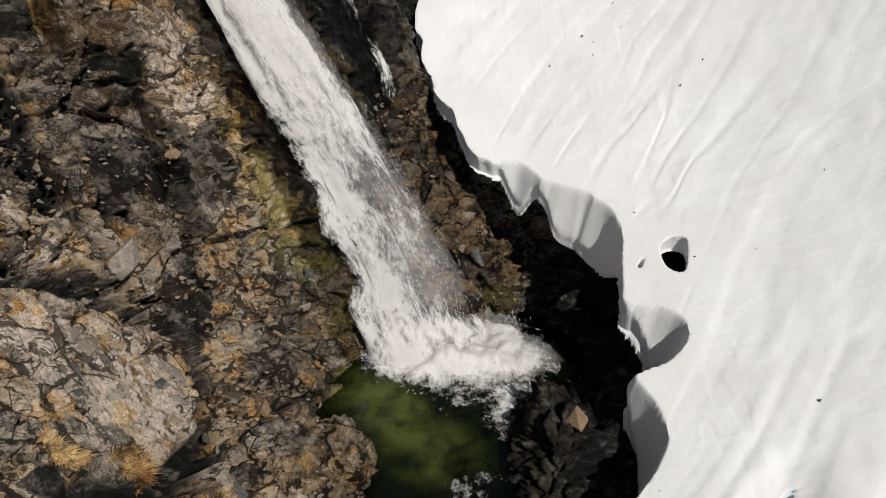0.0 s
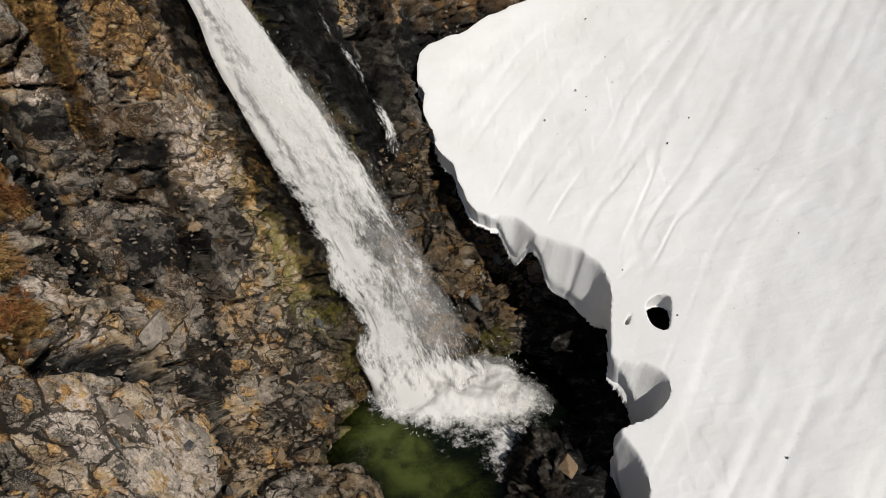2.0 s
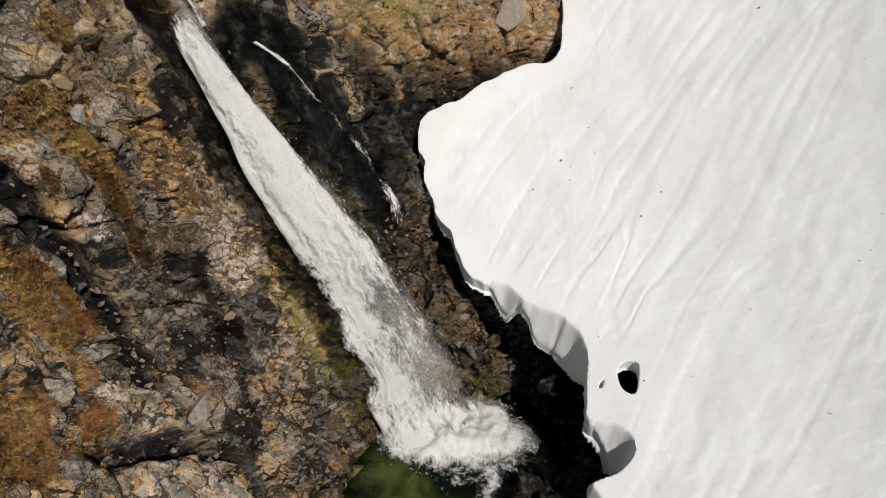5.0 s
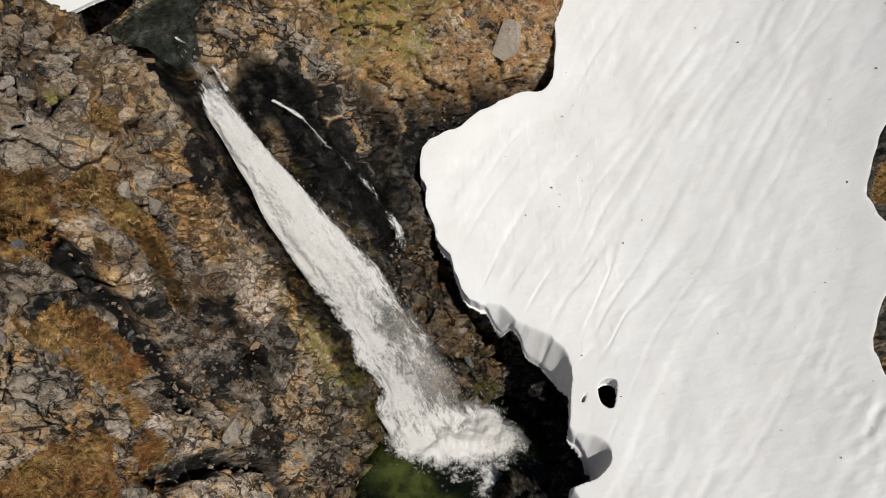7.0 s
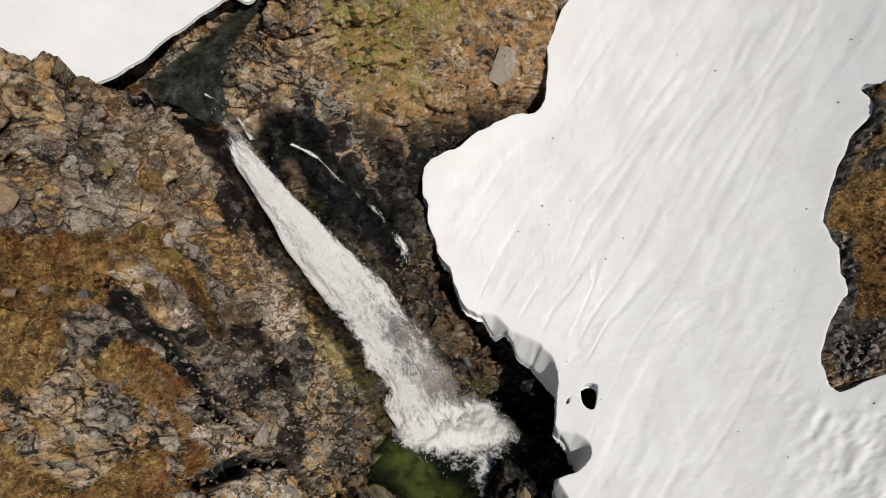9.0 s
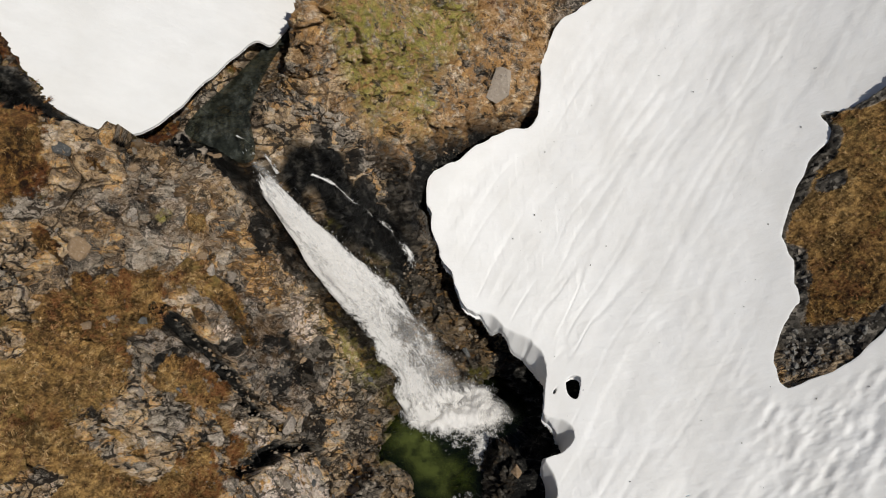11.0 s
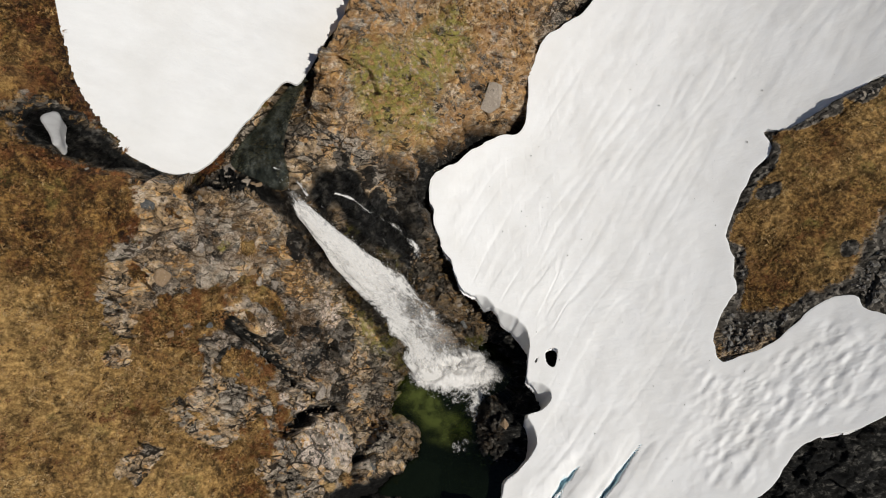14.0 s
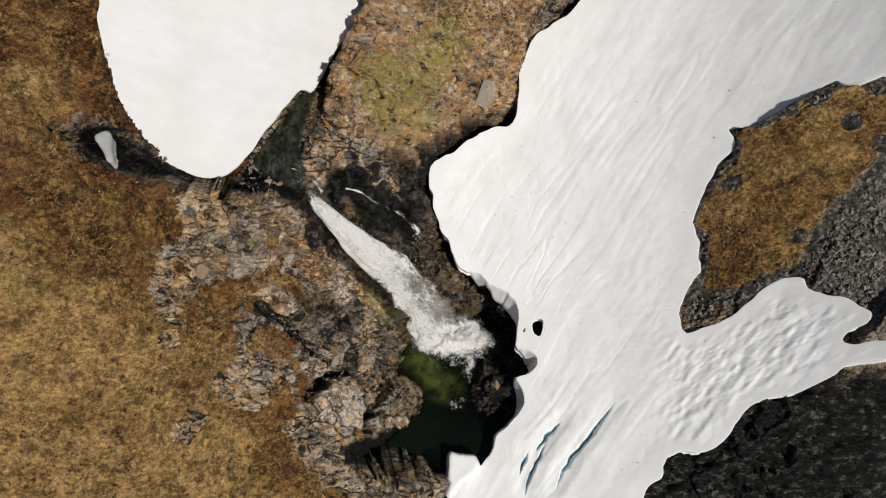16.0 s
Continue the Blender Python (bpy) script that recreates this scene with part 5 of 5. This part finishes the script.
def flung_spray(count, seed):
    """Flung drops and short streaks of water round the fall and its foot."""
    g = np.random.default_rng(seed)
    A, B = rounded(FALL_LEFT, 12, closed=False), rounded(FALL_RIGHT, 12, closed=False)
    sh = g.random(count) ** 0.55
    i = (sh * (len(A) - 1)).astype(int)
    u = np.where(g.random(count) < 0.96, 0.55 + 0.5 * g.random(count), 0.1 + 0.2 * g.random(count))[:, None]
    c = A[i] * (1 - u) + B[i] * u + np.stack([g.normal(0, 0.12, count), g.normal(0, 0.12, count), 0.35 + g.normal(0, 0.12, count)], 1)
    k = count // 3
    ang = g.uniform(0, 6.28, k)
    c[:k] = np.stack([0.2 + 2.3 * np.cos(ang) * g.uniform(0.7, 1.1, k), 13.1 + 1.5 * np.sin(ang) * g.uniform(0.6, 1.15, k), 0.15 + 0.8 * g.random(k) ** 2], 1)
    d = np.gradient((A + B) / 2, axis=0)[i]
    d /= np.linalg.norm(d, axis=1)[:, None]
    d[:k] = g.normal(0, 1, (k, 3)) * 0.6
    length, w = g.uniform(0.02, 0.08, count)[:, None], g.uniform(0.004, 0.011, count)[:, None]
    side = np.cross(d, g.normal(0, 1, (count, 3)))
    side /= np.linalg.norm(side, axis=1)[:, None] + 1e-9
    other = np.cross(d, side)
    co = np.stack([c + d * length, c + side * w, c - side * w * 0.5 + other * w, c - side * w * 0.5 - other * w, c - d * length], 1).reshape(-1, 3)
    b = np.arange(count)[:, None] * 5
    f = np.concatenate([b + np.array(t) for t in ((0, 1, 2), (0, 2, 3), (0, 3, 1), (4, 2, 1), (4, 3, 2), (4, 1, 3))])
    m, nt, p = material("water_drops")
    p.inputs["Base Color"].default_value, p.inputs["Roughness"].default_value = (0.7, 0.71, 0.72, 1), 0.4
    return under(mesh_object("flung_spray", co, f, m), fall)


flung_spray(1100, 6)


def brook_sheet():
    ring = rounded(BROOK_SHORE, 6)
    st = 0.1
    xs, ys = np.arange(-9.2, -3.6, st), np.arange(15.8, 25.2, st)
    x, y = [v.ravel() for v in np.meshgrid(xs, ys, indexing="ij")]
    d, qx, qy, _ = line_distance(x, y, np.concatenate([ring, ring[:1]]))
    isin = inside(x, y, ring)
    f = grid_faces(len(xs), len(ys))
    f = f[isin[f].any(1)]
    x, y = np.where(isin, x, qx), np.where(isin, y, qy)
    _, _, _, sh = line_distance(x, y, BROOK)
    z = np.interp(sh * (len(BROOK) - 1), np.arange(len(BROOK)), [b[2] for b in BROOK]) + 0.02 * value_noise(flat3(x * 3, y * 3), 121)
    used = np.unique(f)
    back = np.zeros(len(x), int)
    back[used] = np.arange(len(used))
    ob = mesh_object("water", np.stack([x, y, z], 1)[used], back[f], BROOK_WATER)
    return tagged(ob, "dark shallow brook flowing out from under the snow", "water", kind="structure")


brook = brook_sheet()


# ---- stones, turf tussocks ----
def make_stone(name, low, high, warm):
    m, nt, b = material(name)
    k = Nodes(nt)
    at = k.place()
    info = nt.nodes.new("ShaderNodeObjectInfo")
    isle = nt.nodes.new("ShaderNodeNewGeometry")
    r = k.math("FRACT", k.math("ADD", info.outputs["Random"], isle.outputs["Random Per Island"]))
    n = k.noise(at, 7.0, 8, 0.7)
    col = k.ramp(n, [(0.3, low), (0.7, high)])
    col = k.mix(k.ramp(r, [(0.6, 0.0), (0.64, 0.7)]), col, warm)
    col = k.mix(0.45, col, k.ramp(k.math("FRACT", k.math("MULTIPLY", r, 7.3)), [(0.0, 0.25), (1.0, 0.75)]), "OVERLAY")
    col = k.mix(k.ramp(k.noise(at, 11.0, 8, 0.75), [(0.56, 0.0), (0.62, 0.6)]), col, (0.46, 0.41, 0.36))
    col = k.mix(k.ramp(k.noise(at, 19.0, 8, 0.75), [(0.36, 0.8), (0.44, 0.0)]), col, (0.04, 0.033, 0.027))
    k.link(col, b.inputs["Base Color"])
    b.inputs["Roughness"].default_value = 0.85
    k.link(k.bump(k.math("ADD", n, k.noise(at, 30.0, 6, 0.7)), 0.6, 0.04), b.inputs["Normal"])
    return m


STONE = make_stone("weathered_stone", (0.07, 0.057, 0.044), (0.3, 0.245, 0.18), (0.24, 0.15, 0.075))
GREY_STONE = make_stone("grey_gravel_stone", (0.045, 0.042, 0.038), (0.27, 0.258, 0.235), (0.2, 0.165, 0.125))
PALE_STONE = make_stone("pale_lichened_stone", (0.12, 0.1, 0.082), (0.36, 0.31, 0.26), (0.22, 0.18, 0.14))
DARK_STONE = make_stone("dark_slate_stone", (0.03, 0.032, 0.034), (0.11, 0.11, 0.105), (0.07, 0.06, 0.05))


def stone_mesh(name, mat, seed, squash=(1, 0.8, 0.5), points=16, bevel=0.0):
    """An angular broken stone, about one metre across."""
    rng = random.Random(seed)
    bm = bmesh.new()
    for _ in range(points):
        v = Vector((rng.gauss(0, 1), rng.gauss(0, 1), rng.gauss(0, 1))).normalized()
        m = max(abs(v.x), abs(v.y), abs(v.z))
        v = v * (0.5 + 0.5 / m) * 0.5
        bm.verts.new((v.x * squash[0], v.y * squash[1], v.z * squash[2]))
    got = bmesh.ops.convex_hull(bm, input=bm.verts)
    bmesh.ops.delete(bm, geom=[v for v in bm.verts if not v.link_faces], context="VERTS")
    if bevel:
        bmesh.ops.dissolve_limit(bm, angle_limit=radians(12), verts=bm.verts, edges=bm.edges)
        bmesh.ops.bevel(bm, geom=list(bm.edges), offset=bevel, segments=2, affect="EDGES", clamp_overlap=True)
    me = bpy.data.meshes.new(name)
    bm.to_mesh(me)
    bm.free()
    me.materials.append(mat)
    return me


def land_normal(x, y):
    e = 0.35
    gx = (land(np.array([x + e]), np.array([y])) - land(np.array([x - e]), np.array([y])))[0] / (2 * e)
    gy = (land(np.array([x]), np.array([y + e])) - land(np.array([x]), np.array([y - e])))[0] / (2 * e)
    return Vector((-gx, -gy, 1)).normalized()


def lay(me, name, x, y, size, turn, proud=0.1, rng=random):
    """A stone bedded in the slope."""
    n = land_normal(x, y)
    z = float(ground_height(np.array([x]), np.array([y]))[0])
    ob = new(name, me)
    q = n.to_track_quat("Z", "Y").to_matrix().to_4x4() @ Matrix.Rotation(turn, 4, "Z") @ Matrix.Rotation(rng.uniform(-0.3, 0.3), 4, "X")
    ob.matrix_world = Matrix.Translation(Vector((x, y, z)) + n * (proud * size)) @ q @ Matrix.Diagonal((size, size * rng.uniform(0.7, 1.1), size * rng.uniform(0.7, 1.2), 1))
    return ob


def shelves(count, seed, spots, meshes, low, high):
    """Loose stones as pieces of the ground, scattered over spots (x, y, reach in x, reach in y, share)."""
    rng = random.Random(seed)
    total = sum(sp[4] for sp in spots)
    for _ in range(count):
        pick = rng.uniform(0, total)
        for x0, y0, rx, ry, share in spots:
            pick -= share
            if pick <= 0:
                break
        x, y = rng.gauss(x0, rx), rng.gauss(y0, ry)
        size = low * (high / low) ** (rng.random() ** 1.8)
        ob = lay(rng.choice(meshes), "stone", x, y, size, rng.uniform(0, 6.28), -0.04, rng)
        ob.parent = ground


BROKEN = [stone_mesh("stone", STONE, 200 + i, (1, 0.75, 0.4), 14) for i in range(6)] + [stone_mesh("stone", PALE_STONE, 230 + i, (1, 0.7, 0.4), 14) for i in range(3)] + [stone_mesh("stone", DARK_STONE, 240 + i, (1, 0.7, 0.35), 14) for i in range(3)]
shelves(230, 5, [(-5.2, 11.0, 1.3, 1.6, 3), (-3.4, 12.3, 0.7, 1.1, 3), (1.2, 16.0, 0.7, 0.8, 3), (-7.5, 10.0, 1.3, 1.2, 3), (-7.6, 13.5, 1.2, 1.0, 2), (-8.8, 12.4, 1.0, 0.9, 2), (-8.3, 16.6, 0.5, 0.4, 1),
                 (-4.3, 9.0, 0.8, 1.2, 3), (-9.0, 9.0, 1.0, 1.5, 1), (0.2, 16.8, 0.7, 0.7, 1), (-5.8, 8.0, 1.0, 1.6, 1)], BROKEN, 0.12, 0.55)


def boulder(x, y, size, squash, seed, mat, label, sunk=0.1, turn=0.3):
    me = stone_mesh("boulder", mat, seed, squash, 15, 0.012)
    ob = lay(me, "boulder", x, y, size, turn, sunk, random.Random(seed))
    return tagged(ob, label, "boulder")


boulder(2.75, 10.0, 0.7, (0.7, 1.0, 0.6), 317, STONE, "orange-brown boulder wedged beside the pool", 0.25, 1.0)
boulder(2.35, 23.95, 1.6, (1.0, 0.6, 0.25), 303, PALE_STONE, "pale grey triangular slab lying on brown rock", 0.1, 0.9)
boulder(-8.55, 17.1, 0.8, (1.0, 0.7, 0.5), 304, PALE_STONE, "pale flat boulder at the edge of the brook", 0.15, 0.2)
boulder(-7.9, 16.45, 0.6, (1.0, 0.7, 0.5), 305, PALE_STONE, "pale grey boulder beside the dark brook", 0.15, 1.2)
boulder(-9.0, 16.2, 0.55, (1.0, 0.8, 0.5), 306, STONE, "brown boulder in the wet gully", 0.15, 2.0)
boulder(-5.9, 10.6, 1.0, (1.0, 0.75, 0.55), 307, PALE_STONE, "blocky pale boulder split off the ledge", 0.1, 0.7)
boulder(-9.9, 11.5, 0.7, (1.0, 0.8, 0.4), 308, STONE, "lichened brown boulder in dry grass", 0.1, 0.4)
boulder(-0.75, 8.2, 0.9, (1.0, 0.7, 0.5), 309, DARK_STONE, "dark wet boulder standing in the pool outflow", 0.3, 0.4)
boulder(17.9, 9.75, 0.9, (1.0, 0.5, 0.5), 310, DARK_STONE, "dark boulder melting out of the snow tongue", 0.3, 0.3)


def joined(name, base, places, mat, label, category):
    """Many small pieces in one mesh: base shapes (vertices, faces) set at places (x, y, z, size, three turns, shape)."""
    co, faces, at = [], [], 0
    for x, y, z, size, turn, which in places:
        v, f = base[which]
        r = np.array(Euler(turn).to_matrix())
        co.append((v * size) @ r.T + (x, y, z))
        faces.extend([tuple(i + at for i in g) for g in f])
        at += len(v)
    me = bpy.data.meshes.new(name)
    me.from_pydata(np.concatenate(co).tolist(), [], faces)
    me.materials.append(mat)
    return tagged(new(name, me), label, category, kind="stuff")


def shapes(meshes):
    return [(np.array([v.co[:] for v in me.vertices]), [tuple(p.vertices) for p in me.polygons]) for me in meshes]


rng = np.random.default_rng(4)
gx, gy = rng.uniform(11.8, 20, 9000), rng.uniform(9.5, 20.5, 9000)
ok = (grass_share(gx, gy) < 0.1) & ~inside(gx, gy, rounded(SNOW_LEFT + SNOW_RIGHT, 3)) & (line_distance(gx, gy, SNOW_RIGHT)[0] > 0.3) & (gy + 0.25 * (gx - 14) > 11.2)
gx, gy = gx[ok], gy[ok]
gz = ground_height(gx, gy)
chips = shapes([stone_mesh("chip", GREY_STONE, 400 + i, (1, 0.8, 0.7), 9) for i in range(5)])
joined("gravel", chips, [(a, b, c + 0.02, 0.07 + 0.3 * rng.random() ** 4, tuple(rng.uniform(0, 6.28, 3)), i % 5) for i, (a, b, c) in enumerate(zip(gx, gy, gz))], GREY_STONE,
       "loose dark grey gravel on the island in the snow", "gravel")
rx, ry = rng.uniform(-9.8, 3.2, 16000), rng.uniform(6.3, 25.5, 16000)
ok = (fbm(flat3(rx, ry) * 0.8, 3, 77) > 0.14) & ~((rx > 0.6) & (ry < 12.6)) & (grass_share(rx, ry) < 0.5) & ~inside(rx, ry, rounded(SNOW_LEFT + SNOW_RIGHT, 3)) & ~inside(rx, ry, rounded(UPPER, 3)) & (line_distance(rx, ry, FALL)[0] > 0.9)
rx, ry = rx[ok], ry[ok]
rz = ground_height(rx, ry)
ok = rz > 0.15
chips = shapes([stone_mesh("chip", STONE, 420 + i, (1, 0.7, 0.45), 9) for i in range(5)])
joined("rubble", chips, [(a, b, c + 0.01, 0.04 + 0.16 * rng.random() ** 3, tuple(rng.uniform(-0.7, 0.7, 3)), i % 5) for i, (a, b, c) in enumerate(zip(rx[ok], ry[ok], rz[ok]))], STONE,
       "small broken schist rubble on the ledges", "rubble")


def make_straw():
    m, nt, b = material("dry_grass")
    k = Nodes(nt)
    at = k.place()
    isle = nt.nodes.new("ShaderNodeNewGeometry")
    patch = k.noise(at, 0.9, 5, 0.65)
    col = k.ramp(k.math("ADD", k.math("MULTIPLY", isle.outputs["Random Per Island"], 0.4), k.math("MULTIPLY", k.noise(at, 1.7, 8, 0.72), 0.6)),
                 [(0.25, (0.04, 0.02, 0.007)), (0.42, (0.2, 0.11, 0.035)), (0.56, (0.38, 0.255, 0.1)), (0.75, (0.62, 0.48, 0.25))])
    col = k.mix(k.ramp(patch, [(0.49, 0.0), (0.55, 0.75)]), col, (0.17, 0.065, 0.025))
    col = k.mix(k.ramp(k.noise(at, 0.7, 5, 0.6), [(0.56, 0.0), (0.7, 0.55)]), col, (0.17, 0.145, 0.04))
    pale = k.attribute("straw").outputs["Fac"]
    col = k.mix(1.0, col, (1.0, 0.9, 0.84), "MULTIPLY")
    col = k.mix(k.math("MULTIPLY", k.ramp(pale, [(0.45, 0.0), (0.85, 0.7)]), k.ramp(k.noise(at, 1.3, 8, 0.7), [(0.4, 0.2), (0.55, 1.0)])), col, k.ramp(isle.outputs["Random Per Island"], [(0.0, (0.36, 0.215, 0.075)), (1.0, (0.74, 0.57, 0.3))]))
    col = k.mix(k.ramp(k.noise(at, 0.8, 9, 0.75), [(0.53, 0.0), (0.57, 0.75)]), col, k.ramp(isle.outputs["Random Per Island"], [(0.0, (0.1, 0.035, 0.014)), (1.0, (0.3, 0.13, 0.05))]))
    col = k.mix(1.0, col, k.ramp(k.noise(at, 2.6, 9, 0.75), [(0.42, 0.2), (0.52, 1.15)]), "MULTIPLY")
    k.link(col, b.inputs["Base Color"])
    b.inputs["Roughness"].default_value = 0.8
    b.inputs["Specular IOR Level"].default_value = 0.15
    return m


def tussocks(name, x, y, blades, label, tall=1.0):
    """Tufts of dry blades that lean out and downhill."""
    g = np.random.default_rng(9)
    n = len(x)
    z = ground_height(x, y) - 0.03
    e = 0.3
    sx, sy = -(land(x + e, y) - land(x - e, y)) / (2 * e), -(land(x, y + e) - land(x, y - e)) / (2 * e)
    m = n * blades
    i = np.repeat(np.arange(n), blades)
    size = tall * (0.06 + 0.09 * g.random(n) ** 1.5)[i]
    ang = g.uniform(0, 2 * np.pi, m)
    r0 = size * 0.28 * np.sqrt(g.random(m))
    length = size * g.uniform(0.7, 1.5, m)
    lean = g.uniform(0.35, 1.1, m)
    dx, dy = np.cos(ang) * lean + 0.55 * np.clip(sx[i], -1.2, 1.2), np.sin(ang) * lean + 0.55 * np.clip(sy[i], -1.2, 1.2)
    bx, by, bz = x[i] + np.cos(ang) * r0, y[i] + np.sin(ang) * r0, z[i] + 0 * ang
    w = g.uniform(0.004, 0.009, m)
    px, py = -np.sin(ang) * w, np.cos(ang) * w
    hx, hy, hz = bx + dx * length * 0.4, by + dy * length * 0.4, bz + length * 0.55
    tx, ty, tz = bx + dx * length, by + dy * length, bz + length * (0.62 - 0.3 * np.clip(lean - 0.5, 0, 1))
    co = np.stack([np.stack([bx - px, by - py, bz], 1), np.stack([bx + px, by + py, bz], 1), np.stack([hx + px, hy + py, hz], 1), np.stack([hx - px, hy - py, hz], 1), np.stack([tx, ty, tz], 1)], 1).reshape(-1, 3)
    k = np.arange(m)[:, None] * 5
    faces = [tuple(f) for f in (k + np.array([0, 1, 2, 3])).tolist()] + [tuple(f) for f in (k + np.array([3, 2, 4])).tolist()]
    me = bpy.data.meshes.new(name)
    me.from_pydata(co.tolist(), [], faces)
    me.materials.append(STRAW)
    ob = new(name, me)
    value(ob, "straw", np.repeat(straw_share(bx, by), 5))
    return tagged(ob, label, "grass", kind="stuff")


STRAW = make_straw()
tx, ty = rng.uniform(-17.5, -4.0, 20000), rng.uniform(2.0, 27.0, 20000)
turf_here = patch_share(np.stack([tx, ty, ground_height(tx, ty)], 1), TURF, 0.6, 330)
bare_here = patch_share(np.stack([tx, ty, ground_height(tx, ty)], 1), BARE, 0.7, 300)
keep = (rng.random(20000) < (0.35 + 0.75 * smooth(-0.15, 0.15, fbm(flat3(tx, ty) * 0.7, 4, 89))) * smooth(0.35, 0.75, np.maximum(grass_share(tx, ty) * (1 - 0.9 * bare_here), turf_here) + 0.25 * fbm(flat3(tx, ty) * 1.3, 3, 88))) & ~inside(tx, ty, rounded(UPPER, 3)) & (line_distance(tx, ty, GULLY)[0] > 0.6) & (line_distance(tx, ty, BROOK)[0] > 1.5)
tussocks("grass", tx[keep], ty[keep], 24, "dry straw-coloured mountain grass tussocks on the slope")
px, py = [np.concatenate([rng.normal(c[k], 0.55 * (c[3] if k == 0 else c[4]), 130) for c in TURF]) for k in (0, 1)]
keep = patch_share(np.stack([px, py, ground_height(px, py)], 1), TURF, 0.6, 330) > 0.4
tussocks("grass", px[keep], py[keep], 26, "orange-tan grass tufts growing on rock ledges", 1.1)
ix, iy = rng.uniform(11.8, 20.0, 3000), rng.uniform(11.0, 20.6, 3000)
keep = (rng.random(3000) < 0.9 * smooth(0.35, 0.7, grass_share(ix, iy))) & ~inside(ix, iy, rounded(SNOW_LEFT + SNOW_RIGHT, 3))
tussocks("grass", ix[keep], iy[keep], 26, "short brown turf on the island in the snow", 0.6)
low = [(-0.1, 4.3), (0.0, 5.3), (0.05, 6.25), (0.8, 6.25), (1.4, 6.15), (1.6, 5.5), (0.8, 4.95), (0.2, 4.4)]
snow_sheet("snow", low, lambda x, y: 0.85 + 0.1 * (y - 5), 0.1, 0.12, lambda x, y: 0.9 + 0 * x, lambda x, y: 0.12 + 0 * x, "small snow block left beside the pool outflow")
dx, dy = rng.uniform(0, 17, 900), rng.uniform(4, 27, 900)
ok = inside(dx, dy, rounded(SNOW_LEFT + SNOW_RIGHT, 3)) & (line_distance(dx, dy, SNOW_LEFT)[0] > 0.3) & (rng.random(900) < 0.2)
specks = shapes([stone_mesh("speck", DARK_STONE, 440 + i, (1, 0.8, 0.5), 8) for i in range(4)])
joined("debris", specks, [(a, b, c + 0.0, 0.02 + 0.07 * rng.random() ** 3, tuple(rng.uniform(0, 3, 3)), i % 4) for i, (a, b, c) in enumerate(zip(dx[ok], dy[ok], snow_top(dx[ok], dy[ok])))], DARK_STONE,
       "small dark stones and dirt strewn on the snow", "debris")

remnant = [(-13.2, 15.5), (-13.0, 15.75), (-12.75, 15.75), (-12.6, 15.1), (-12.5, 14.75), (-12.65, 14.6), (-12.85, 14.95)]
# greyed fully: the shade it lies in is put into its colour
snow_sheet("snow", remnant, lambda x, y: 17.75 - 0.35 * (x + 12.9) + 0 * y, 0.1, 0.1, lambda x, y: 0.8 + 0 * x, lambda x, y: -0.04 + 0 * x, "small grey snow remnant at the head of the gully", dimmed=1.0)
